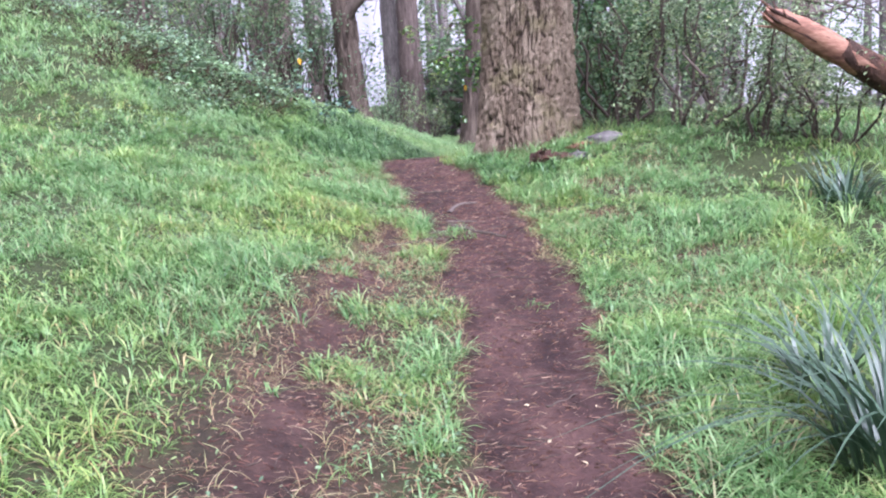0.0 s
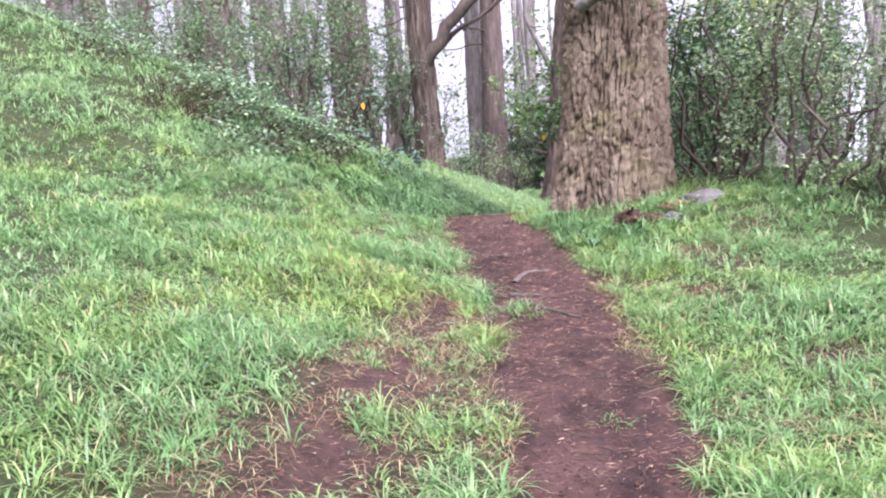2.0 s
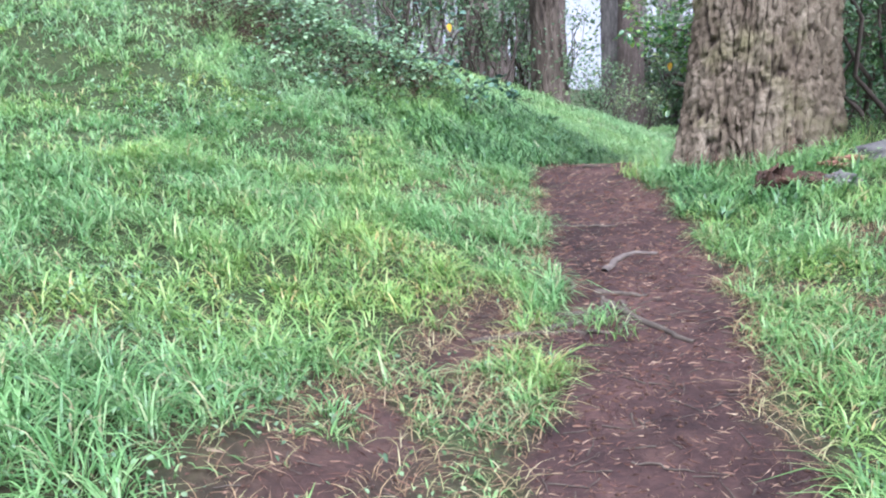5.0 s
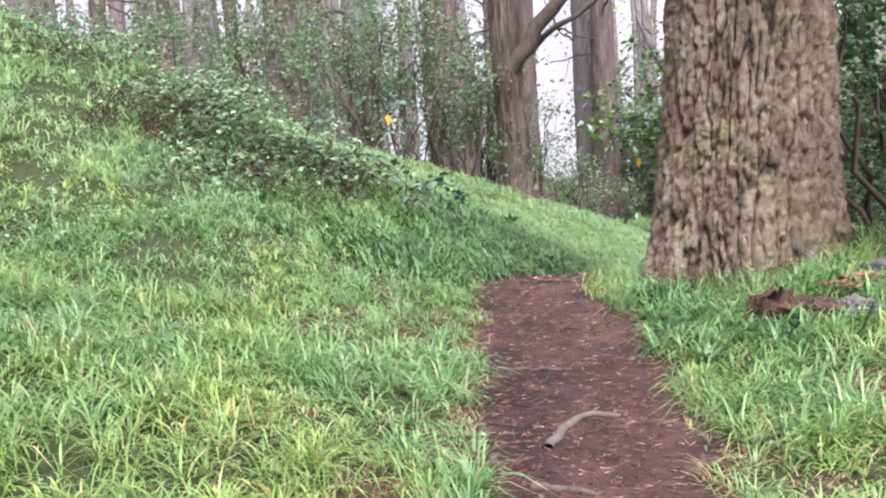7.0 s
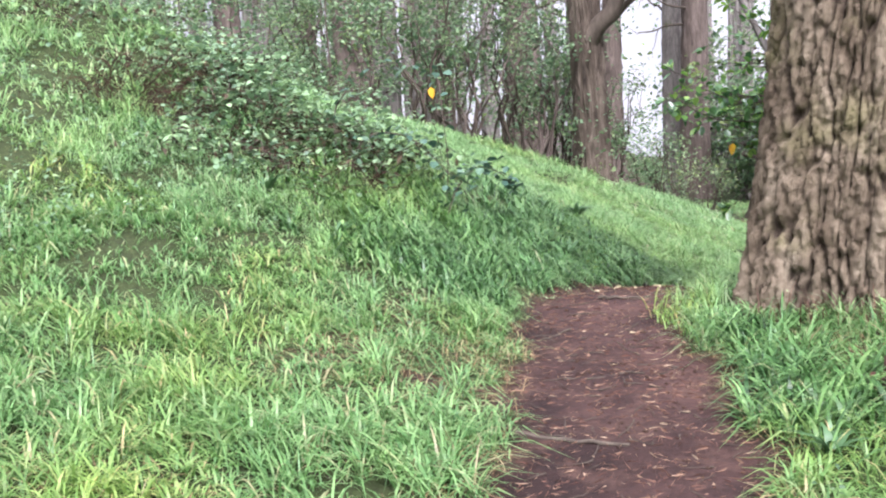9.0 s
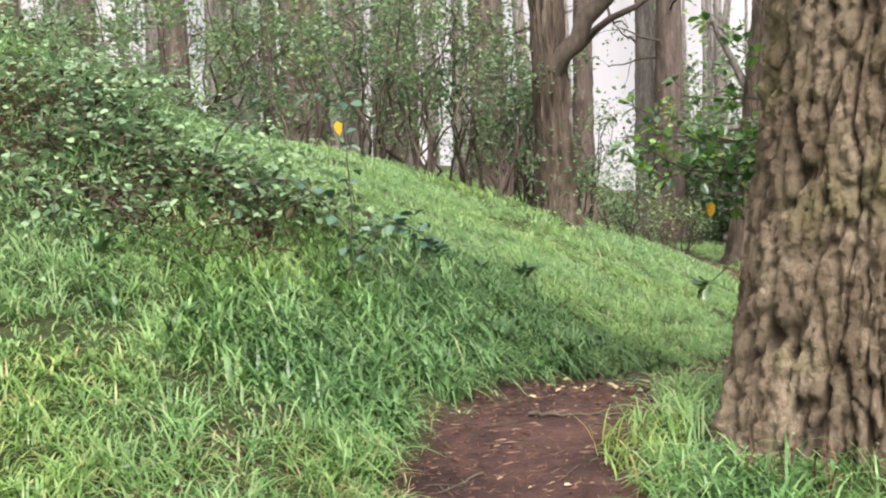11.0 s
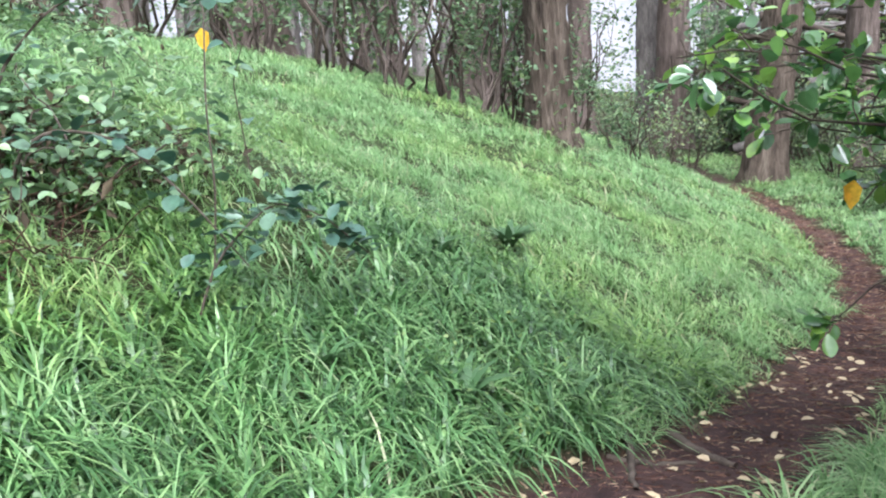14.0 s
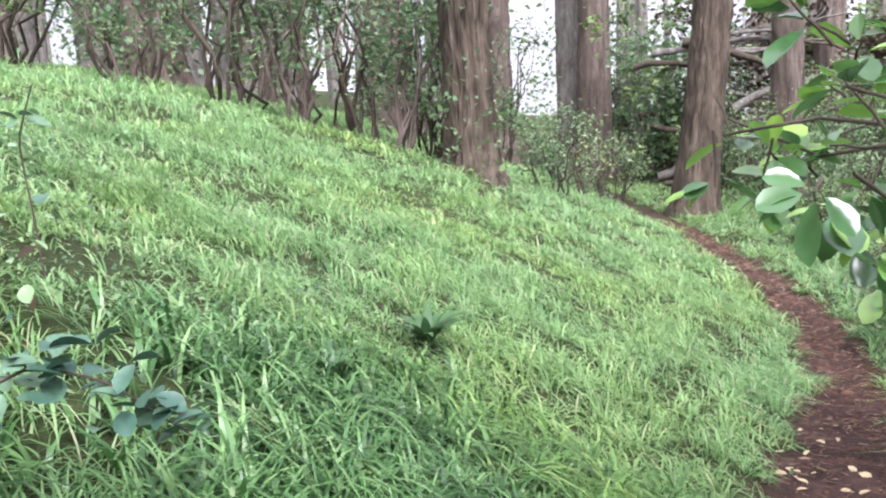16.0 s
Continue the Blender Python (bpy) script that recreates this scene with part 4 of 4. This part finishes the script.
# ---- straps of flax ----
def flax(x, y, tall, n, seed, spread=0.2):
    r = np.random.default_rng(seed)
    t = thing("flax_clump", (x, y, ground_at(x, y)), "clump of arching blue-green strap leaves beside the path", "plant", "flax clumps")
    for _ in range(n):
        a = r.uniform(0, 6.283)
        o = spread * math.sqrt(r.uniform(0, 1))
        b = np.array([[o * math.cos(a), o * math.sin(a), -0.02]])
        v, f = blades(b, np.array([tall * r.uniform(0.7, 1.35)]), np.array([r.uniform(0.02, 0.036)]), np.array([r.uniform(0.4, 1.3)]), np.array([a + r.normal(0, 0.5)]), 6, 0.68)
        part("strap_leaf", mesh_of("strap_leaf", v, f, FLAX), t)


flax(1.56, 3.1, 0.86, 115, 301)
flax(1.55, 3.7, 0.66, 45, 304, 0.12)
flax(3.05, 6.9, 0.5, 60, 302)
flax(3.5, 6.5, 0.5, 50, 303)


# ---- fallen wood, stump and stone ----
def broken_log():
    rng = np.random.default_rng(5)
    t = thing("broken_log", (5.0, 8.1, ground_at(5.0, 8.1)), "broken fallen trunk with splintered orange wood at its raised end", "log")
    a, b = np.array([0.3, 0.0, 0.0]), np.array([-2.0, 0.3, 1.86 - t.location[2]])
    p = bent(a, b, 16, 0.015, rng)
    v, f = tube(p[:12], np.linspace(0.17, 0.125, 12), 18, 0.05, rng)
    part("bark", mesh_of("bark", v, f, ROT), t)
    v, f = tube(p[8:], np.array([0.11, 0.118, 0.12, 0.12, 0.118, 0.11, 0.085, 0.04]), 18, 0.13, rng)
    part("split_wood", mesh_of("split_wood", v, f, WOOD), t, "splintered raw orange wood")
    for _ in range(14):
        o = rng.normal(size=3) * 0.06
        v, f = tube(np.array([p[-4] + o, p[-2] + o, p[-1] + o * 1.3 + rng.normal(size=3) * 0.05]), (0.03, 0.02, 0.003), 5)
        part("splinter", mesh_of("splinter", v, f, WOOD if rng.uniform() < 0.6 else ROT), t)


broken_log()


def lump(name, x, y, size, material, label, category, seed, sink=0.03, rough=0.25, squash=0.6):
    bm = bmesh.new()
    bmesh.ops.create_icosphere(bm, subdivisions=4, radius=1)
    for v in bm.verts:
        n = 1 + rough * noise.noise(v.co * 1.6 + Vector((seed, 0, 0))) + 0.35 * rough * noise.noise(v.co * 5 + Vector((0, seed, 0)))
        v.co = Vector((v.co.x * size[0] * n, v.co.y * size[1] * n, max(v.co.z, -0.5) * size[2] * n))
    me = bpy.data.meshes.new(name)
    bm.to_mesh(me)
    bm.free()
    me.materials.append(material)
    for p in me.polygons:
        p.use_smooth = True
    ob = new(name, me)
    ob.location = (x, y, ground_at(x, y) + size[2] * 0.4 - sink)
    return tagged(ob, label, category)


lump("rock", 1.78, 10.15, (0.26, 0.12, 0.11), STONE, "weathered grey stone lying in the grass", "rock", 3)


def blob(name, size, material, seed, rough=0.5, at=(0, 0, 0)):
    bm = bmesh.new()
    bmesh.ops.create_icosphere(bm, subdivisions=4, radius=1)
    for v in bm.verts:
        n = 1 + rough * noise.noise(v.co * 1.7 + Vector((seed, 0, 0))) + 0.5 * rough * noise.noise(v.co * 5 + Vector((0, seed, 0)))
        v.co = Vector((v.co.x * size[0] * n + at[0], v.co.y * size[1] * n + at[1], max(v.co.z, -0.4) * size[2] * n + at[2]))
    me = bpy.data.meshes.new(name)
    bm.to_mesh(me)
    bm.free()
    me.materials.append(material)
    return me


def stump_and_wood():
    rng = np.random.default_rng(12)
    st = thing("stump", (0.99, 9.58, ground_at(0.99, 9.58)), "rotten reddish-brown stump overgrown with grass", "stump")
    part("rotten_core", blob("rotten_core", (0.13, 0.10, 0.10), ROT, 4, 0.8, (0, 0, 0.03)), st)
    for k in range(14):
        o = np.array([rng.normal(0, 0.07), rng.normal(0, 0.05), 0.04])
        v, f = tube(np.array([o, o + (0.0, 0.0, 0.08), o + rng.normal(size=3) * 0.035 + (0, 0, 0.09 + 0.05 * rng.uniform())]), (0.035, 0.028, 0.009), 7, 0.25, rng)
        part("splinter", mesh_of("splinter", v, f, ROT), st)
    lg = thing("rotten_log", (1.28, 9.62, ground_at(1.28, 9.62)), "dark rotting log half sunk in the grass", "log")
    part("body", blob("body", (0.24, 0.09, 0.09), ROT, 9, 0.5, (0, 0, 0.03)), lg)
    part("snag", blob("snag", (0.10, 0.05, 0.06), STONE, 13, 0.6, (0.12, -0.06, 0.06)), lg, "grey weathered snag")
    ch = thing("broken_wood", (1.5, 9.95, ground_at(1.5, 9.95)), "slab of broken orange wood lying in the grass", "wood")
    for k in range(3):
        part("slab", blob("slab", (rng.uniform(0.06, 0.11), 0.045, 0.022), WOOD, 20 + k, 0.6, (rng.normal(0, 0.08), rng.normal(0, 0.05), 0.04 + 0.02 * k)), ch)


stump_and_wood()


def stick(name, points, r0, r1, material, label, seed, category="stick", lift=0.6, group=""):
    rng = np.random.default_rng(seed)
    q = np.array([(x, y, ground_at(x, y) + lift * r0) for x, y in points])
    n = 4 * len(q)
    u = np.linspace(0, len(q) - 1, n)
    p = np.stack([np.interp(u, np.arange(len(q)), q[:, i]) for i in range(3)], -1)
    p[1:-1] = (p[:-2] + 2 * p[1:-1] + p[2:]) / 4 + rng.normal(size=(n - 2, 3)) * 0.004
    o = p[0].copy()
    v, f = tube(p - o, np.linspace(r0, r1, n), 8, 0.08, rng)
    ob = new(name, mesh_of(name, v, f, material))
    ob.location = o
    return tagged(ob, label, category, group)


ROOTS = [([(-0.04, 8.22), (0.0, 8.44), (0.10, 8.64), (0.24, 8.56)], 0.022, 0.012, TWIG_PALE), ([(0.0, 7.7), (0.16, 7.47), (0.33, 7.25), (0.42, 7.16)], 0.022, 0.01, TWIG),
         ([(-0.3, 7.5), (-0.1, 7.55), (0.08, 7.5)], 0.02, 0.012, TWIG), ([(-0.26, 7.3), (-0.12, 7.42), (0.02, 7.44)], 0.018, 0.01, TWIG), ([(-0.06, 7.86), (0.06, 7.84), (0.2, 7.82)], 0.02, 0.01, TWIG),
         ([(-0.02, 7.78), (0.0, 7.56), (0.05, 7.34)], 0.014, 0.007, TWIG), ([(0.08, 7.72), (0.13, 7.5), (0.09, 7.28)], 0.012, 0.006, TWIG), ([(-0.55, 7.05), (-0.35, 7.22), (-0.15, 7.3), (0.05, 7.28)], 0.018, 0.008, TWIG), ([(-0.26, 8.15), (-0.2, 8.0), (-0.18, 7.8)], 0.014, 0.008, TWIG), ([(-0.5, 9.3), (-0.3, 9.24), (-0.03, 9.22)], 0.012, 0.008, TWIG), ([(-0.36, 12.9), (-0.31, 12.5), (-0.27, 12.2)], 0.016, 0.01, TWIG),
         ([(-0.2, 12.98), (-0.1, 12.75), (0.03, 12.6)], 0.028, 0.012, TWIG), ([(-0.4, 12.6), (-0.3, 12.55), (-0.1, 12.62)], 0.014, 0.008, TWIG)]
for k, (pts, r0, r1, mtl) in enumerate(ROOTS):
    stick("root", pts, r0, r1, mtl, "gnarled tree root breaking through the trodden path", 400 + k, "root", 0.25, "roots across the path")
for k, (pts, r0) in enumerate([([(-0.45, 11.2), (-0.3, 11.23), (-0.15, 11.27)], 0.011), ([(0.62, 8.8), (0.66, 8.6)], 0.006), ([(0.35, 3.9), (0.5, 4.0)], 0.006), ([(-0.3, 9.9), (-0.1, 10.0)], 0.006), ([(0.2, 6.1), (0.4, 6.05)], 0.005), ([(-0.5, 10.6), (-0.62, 10.4)], 0.006)]):
    stick("stick", pts, r0, r0 * 0.5, TWIG, "dark dead stick lying on the path", 430 + k, "stick", 0.9, "sticks on the path")


def brush_pile():
    rng = np.random.default_rng(66)
    t = thing("brush_pile", (1.6, 33.0, ground_at(1.6, 33.0)), "tangle of fallen grey limbs behind the far trees", "dead branches")
    for _ in range(26):
        a = np.array([rng.uniform(-1.8, 0.5), rng.uniform(-1.0, 1.5), rng.uniform(0.0, 3.6)])
        b = a + np.array([rng.uniform(2.0, 4.0), rng.uniform(-0.8, 0.8), rng.uniform(-1.2, 1.2)])
        b[2] = max(b[2], 0.1)
        limb_on(t, a, b, rng.uniform(0.05, 0.13), 0.02, rng, BARK_GREY_HAZED if rng.uniform() < 0.6 else TWIG, 9, 0.06, 4)


brush_pile()


# ---- grass ----
def scatter(rng, box, density, keep):
    n = int((box[1] - box[0]) * (box[3] - box[2]) * density)
    x, y = rng.uniform(box[0], box[1], n), rng.uniform(box[2], box[3], n)
    ok = rng.uniform(size=n) < keep(x, y)
    return x[ok], y[ok]


def tall_growth(x, y):
    """How rank the grass stands: high on the bank where the path turns and about the old tree's foot."""
    off = np.interp(y, PATH_Y, PATH_L) - x
    bank = step(10.4, 11.3, y) * (1 - step(13.5, 14.6, y)) * step(-0.05, 0.2, off) * (1 - step(1.0, 2.0, off))
    foot = 0.8 * np.exp(-(((x - 0.75) / 0.7) ** 2 + ((y - 10.0) / 0.8) ** 2))
    thicket = 0.55 * np.exp(-(((x + 3.2) / 1.5) ** 2 + ((y - 12.0) / 0.8) ** 2))
    return np.clip(np.maximum(bank, thicket) + foot, 0, 1)


def build_grass():
    rng = np.random.default_rng(4)
    g, meadow = Geo(), Geo()

    def sow(box, density, size, wide, segs=3, g=g):
        def keep(x, y):
            clump = 0.62 + 0.5 * soft_noise(x * 2.6, y * 2.6, 11) + 0.45 * soft_noise(x * 7, y * 7, 13)
            gap = 1 - 0.95 * np.exp(-(((x + 1.19) / 0.2) ** 2 + ((y - 14.6) / 0.16) ** 2)) - 0.9 * np.exp(-(((x + 0.78) / 0.16) ** 2 + ((y - 12.3) / 0.14) ** 2))
            return (1 - worn(x, y)) ** 2 * np.clip(clump, 0.25, 1) * gap * (1 - 0.72 * np.clip(tall_growth(x, y), 0, 1)) * (1 - 0.95 * np.exp(-((x - 1.62) / 0.3) ** 2 - ((y - 3.1) / 0.3) ** 2))
        # tufts: blades fanning out from common feet
        cx, cy = scatter(rng, box, density * 0.065, keep)
        per = rng.integers(7, 17, len(cx))
        tall = np.repeat(rng.uniform(0.65, 1.35, len(cx)), per)
        tx, ty = np.repeat(cx, per), np.repeat(cy, per)
        a, o = rng.uniform(0, 6.283, len(tx)), 0.028 * np.sqrt(rng.uniform(0, 1, len(tx))) * (size / 0.11)
        # and single short blades between
        lx, ly = scatter(rng, box, density * 0.36, keep)
        x, y = np.concatenate([tx + o * np.cos(a), lx]), np.concatenate([ty + o * np.sin(a), ly])
        n, m = len(x), len(lx)
        tall = np.concatenate([tall, np.full(m, 0.7)]) * rng.uniform(0.6, 1.35, n)
        yaw = np.concatenate([a + rng.normal(0, 0.5, len(tx)), rng.uniform(0, 6.283, m)])
        drift = 1 + 0.5 * soft_noise(x * 2.2, y * 2.2, 12) + 0.3 * soft_noise(x * 6, y * 6, 14) + 0.5 * tall_growth(x, y)
        length = size * np.maximum(drift, 0.3) * tall * (1 - 0.4 * worn(x, y))
        v, f = blades(np.stack([x, y, height(x, y) - 0.01], -1), length, wide * rng.uniform(0.55, 1.5, n), rng.uniform(0.45, 1.6, n), yaw, segs, 0.55, fall(x, y), 2.8)
        g.add(v, f)
    sow((-3.2, 2.6, 2.3, 6.2), 4600, 0.115, 0.0066)
    sow((-3.4, 2.6, 6.2, 10.6), 4000, 0.12, 0.0072)
    sow((-4.2, 1.3, 10.6, 15.0), 3600, 0.12, 0.0066, 3, meadow)
    sow((-4.2, 2.5, 15.0, 19.5), 2600, 0.13, 0.0078, 2, meadow)
    sow((-10.0, 5.0, 19.5, 32.0), 650, 0.17, 0.014, 2, meadow)
    sow((-7.5, -3.0, 2.3, 10.6), 1700, 0.13, 0.009, 2)
    sow((-9.0, -4.2, 10.6, 19.5), 1000, 0.16, 0.011, 2, meadow)
    sow((2.6, 6.0, 2.3, 13.0), 500, 0.17, 0.012, 2)
    for box in ((-16.0, 15.0, -8.0, 2.3), (-3.2, 3.0, 0.0, 2.3), (-16.0, -7.5, 2.3, 20.0), (6.0, 15.0, 2.3, 24.0), (1.3, 6.0, 13.0, 19.5)):
        sow(box, 170, 0.16, 0.022, 2)
    tagged(new("meadow_grass", meadow.mesh("meadow_grass", MEADOW)), "soft feathery grass on the far bank, paled for seed heads and haze", "grass", kind="stuff")
    tagged(new("grass", g.mesh("grass", GRASS)), "bright fresh green meadow grass over the slope", "grass", kind="stuff")

    def rank(x, y):
        return np.clip(tall_growth(x, y) - 0.15, 0, 1) * (worn(x, y) < 0.3) * np.clip(0.55 + 0.9 * soft_noise(x * 3.3, y * 3.3, 19), 0.08, 1)
    cx, cy = scatter(rng, (-4.2, 2.0, 8.6, 15.0), 950, rank)
    per = rng.integers(4, 11, len(cx))
    tall = np.repeat(rng.uniform(0.12, 0.25, len(cx)), per)
    n = len(tall)
    a, o = rng.uniform(0, 6.283, n), 0.035 * np.sqrt(rng.uniform(0, 1, n))
    x, y = np.repeat(cx, per) + o * np.cos(a), np.repeat(cy, per) + o * np.sin(a)
    v, f = blades(np.stack([x, y, height(x, y) - 0.01], -1), tall * rng.uniform(0.7, 1.3, n), rng.uniform(0.010, 0.023, n), rng.uniform(0.5, 1.35, n), a + rng.normal(0, 0.6, n), 5, 0.72, fall(x, y), 3.0)
    tagged(new("rank_grass", mesh_of("rank_grass", v, f, LUSH)), "tall drooping lush grass on the bank and round the trunk", "grass", kind="stuff")
    # small broad-leaved weeds through the sward
    x, y = scatter(rng, (-3.6, 2.6, 2.4, 15.0), 520, lambda x, y: (1 - worn(x, y)) * np.clip(0.35 + 0.8 * soft_noise(x * 1.3, y * 1.3, 15), 0, 1))
    n = len(x)
    v, f = leaves(np.stack([x, y, height(x, y) + rng.uniform(0.02, 0.13, n) * (1 + tall_growth(x, y))], -1), rng.uniform(0.012, 0.028, n), rng, 0.6, 0.5, 0.15)
    tagged(new("small_weeds", mesh_of("small_weeds", v, f, UNDER_HAZED)), "small round-leaved green weeds among the grass", "weeds", kind="stuff")
    # leafy low growth over the upper slope
    x, y = scatter(rng, (-10.0, -1.9, 9.3, 16.5), 420, lambda x, y: np.clip(0.25 + 0.9 * soft_noise(x * 1.1, y * 1.1, 25), 0, 1) * step(0.2, 1.6, -1.9 - x + 0.5 * (11.5 - np.abs(y - 12.3) - 9.5)) * (1 - worn(x, y)))
    n = len(x)
    v, f = leaves(np.stack([x, y, height(x, y) + rng.uniform(0.04, 0.2, n) * (0.7 + 0.4 * soft_noise(x * 2, y * 2, 26))], -1), rng.uniform(0.02, 0.048, n), rng, 0.6, 0.9, 0.15)
    tagged(new("leafy_growth", mesh_of("leafy_growth", v, f, BRAMBLE)), "low leafy green growth over the upper slope", "weeds", kind="stuff")
    # straw-coloured blades where the sward is thin
    x, y = scatter(rng, (-2.6, 2.2, 2.4, 11.2), 1700, lambda x, y: np.clip(0.55 * np.exp(-np.abs(np.maximum(*sides(x, y)) - 0.05) / 0.14) * step(-0.3, 0.4, soft_noise(x * 4, y * 4, 27)) + 0.5 * worn(x, y) + 0.5 * step(0.1, 0.6, soft_noise(x * 1.5, y * 1.5, 22)) + 0.6 * np.exp(-((x + 0.75) / 0.45) ** 2) * step(4.5, 5.5, y) * (1 - step(9.5, 11.0, y)) * step(-0.2, 0.5, soft_noise(x * 3, y * 3, 23)), 0, 1) * (worn(x, y) < 0.9) * np.exp(-np.maximum(-0.6 - x, 0) / 1.0))
    n = len(x)
    v, f = blades(np.stack([x, y, height(x, y) - 0.005], -1), rng.uniform(0.04, 0.13, n), rng.uniform(0.0025, 0.005, n), rng.uniform(0.8, 2.0, n), rng.uniform(0, 6.283, n), 3)
    tagged(new("straw_grass", mesh_of("straw_grass", v, f, STRAW)), "straw-coloured dry grass blades on thin ground", "grass", kind="stuff")
    # dry grass and needles
    x, y = scatter(rng, (-2.0, 1.7, 2.6, 26.0), 1900, lambda x, y: 0.05 + 0.55 * (worn(x, y) > 0.15) * (worn(x, y) < 0.98) + 0.35 * step(0.1, 0.5, soft_noise(x * 2.0, y * 2.0, 17)) * (worn(x, y) >= 0.15) + 0.5 * (worn(x, y) >= 0.98))
    n = len(x)
    v, f = blades(np.stack([x, y, height(x, y) + 0.004], -1), rng.uniform(0.006, 0.03, n) * (1 + step(13, 20, y)), rng.uniform(0.0009, 0.0019, n) * (1 + 3 * step(13, 22, y)), np.full(n, 2.1), rng.uniform(0, 6.283, n), 2)
    v[:, 2] = height(v[:, 0], v[:, 1]) + np.abs(rng.normal(0.004, 0.003, len(v)))
    t, c = Geo(), Geo()
    tx, ty = scatter(rng, (-1.4, 1.5, 2.6, 16.0), 46, lambda x, y: 0.12 + 0.88 * worn(x, y))
    for px, py in zip(tx, ty):
        a, ln = rng.uniform(0, 6.283), rng.uniform(0.03, 0.15)
        q = bent((px, py, 0), (px + ln * math.cos(a), py + ln * math.sin(a), 0), 5, 0.004, rng)
        q[:, 2] = height(q[:, 0], q[:, 1]) + 0.004
        v2, f2 = tube(q, np.linspace(0.0035, 0.0015, 5) * rng.uniform(0.5, 1.2), 4)
        t.add(v2, f2)
    tagged(new("twig_litter", t.mesh("twig_litter", TWIG)), "short broken dark twigs strewn along the path", "litter", kind="stuff")
    cx, cy = scatter(rng, (-1.5, 1.5, 2.6, 16.0), 420, lambda x, y: worn(x, y) * np.clip(0.35 + 0.8 * soft_noise(x * 3, y * 3, 24), 0.03, 1))
    k = len(cx)
    oct_v = np.array([(1, 0, 0), (0, 1, 0), (-1, 0, 0), (0, -1, 0), (0, 0, 1), (0, 0, -1)], float)
    oct_f = np.array([(0, 1, 4), (1, 2, 4), (2, 3, 4), (3, 0, 4), (1, 0, 5), (2, 1, 5), (3, 2, 5), (0, 3, 5)])
    cv = oct_v[None] * rng.uniform(0.003, 0.014, (k, 1, 1)) * rng.uniform(0.5, 1.3, (k, 6, 1)) * np.array([1, 1, 0.6]) + np.stack([cx, cy, height(cx, cy) + 0.002], -1)[:, None]
    tagged(new("soil_crumbs", mesh_of("soil_crumbs", cv.reshape(-1, 3), ((np.arange(k) * 6)[:, None, None] + oct_f[None]).reshape(-1, 3), ROT)), "crumbs of dark soil and bark on the path", "soil", kind="stuff")
    tagged(new("needle_litter", mesh_of("needle_litter", v, f, DRY)), "rust-brown needles and dry grass strewn over the soil", "litter", kind="stuff")


build_grass()


def weeds():
    """Broad dock leaves and single tufts that stand out."""
    for k, (x, y, size, n) in enumerate([(-0.85, 12.35, 0.15, 16), (-1.19, 14.6, 0.15, 40), (-0.55, 12.75, 0.12, 12), (-1.25, 12.1, 0.12, 10), (-1.3, 13.6, 0.12, 12), (-1.75, 11.6, 0.11, 9), (0.65, 9.1, 0.10, 9), (-2.6, 11.2, 0.12, 12), (-2.0, 11.0, 0.1, 10)]):
        r = np.random.default_rng(500 + k)
        t = thing("dock_weed", (x, y, ground_at(x, y)), "broad-leaved dark green weed in the bank grass", "weed", "broad-leaved weeds")
        for _ in range(n):
            a = r.uniform(0, 6.283)
            v, f = blades(np.array([[0.02 * math.cos(a), 0.02 * math.sin(a), 0.05]]), np.array([size * r.uniform(0.8, 1.5)]), np.array([size * r.uniform(0.25, 0.4)]), np.array([r.uniform(0.5, 1.3)]), np.array([a]), 4)
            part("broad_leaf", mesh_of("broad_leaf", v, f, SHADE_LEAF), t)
    for k, (x, y, n, L) in enumerate([(0.46, 5.38, 22, 0.07), (0.02, 7.42, 60, 0.13), (0.1, 7.3, 30, 0.09), (-0.12, 7.36, 26, 0.1), (-0.28, 4.3, 90, 0.15), (-0.22, 3.5, 90, 0.16), (-0.35, 5.2, 70, 0.13), (-0.5, 3.2, 30, 0.1)]):
        r = np.random.default_rng(520 + k)
        b = np.stack([r.normal(0, 0.05, n), r.normal(0, 0.06, n), np.full(n, -0.005)], -1)
        v, f = blades(b, L * r.uniform(0.6, 1.3, n), r.uniform(0.004, 0.008, n), r.uniform(0.4, 1.5, n), r.uniform(0, 6.283, n), 3)
        ob = new("grass_tuft", mesh_of("grass_tuft", v, f, GRASS))
        ob.location = (x, y, ground_at(x, y))
        tagged(ob, "small green grass tuft on the bare path edge", "grass tuft", "grass tufts on the path")


weeds()


def fallen_leaves():
    rng = np.random.default_rng(90)
    shapes = []
    for _ in range(6):
        v, f = leaves(np.zeros((1, 3)), np.array([1.0]), rng, rng.uniform(0.45, 0.7), 1.6, 0.12, 0.2)
        shapes.append(mesh_of("fallen_leaf", v - v.mean(0), f, PALE))
    spots = [(rng.uniform(-0.6, 0.8), rng.uniform(11.6, 16.0)) for _ in range(270)] + [(rng.uniform(-0.7, 0.8), rng.uniform(3.2, 11.5)) for _ in range(30)]
    for x, y in spots:
        l, r = sides(np.array(x), np.array(y))
        if max(l, r) > 0.0:
            continue
        ob = new("fallen_leaf", shapes[rng.integers(0, 6)])
        s = rng.uniform(0.028, 0.066) if y > 11.5 else rng.uniform(0.018, 0.034)
        ob.matrix_basis = pose(x, y, ground_at(x, y) + 0.008, rng.normal(0, 8), rng.normal(0, 8), rng.uniform(0, 360)) @ Matrix.Scale(s, 4)
        tagged(ob, "pale dry fallen leaf on the path", "leaf", "fallen leaves on the path")


fallen_leaves()
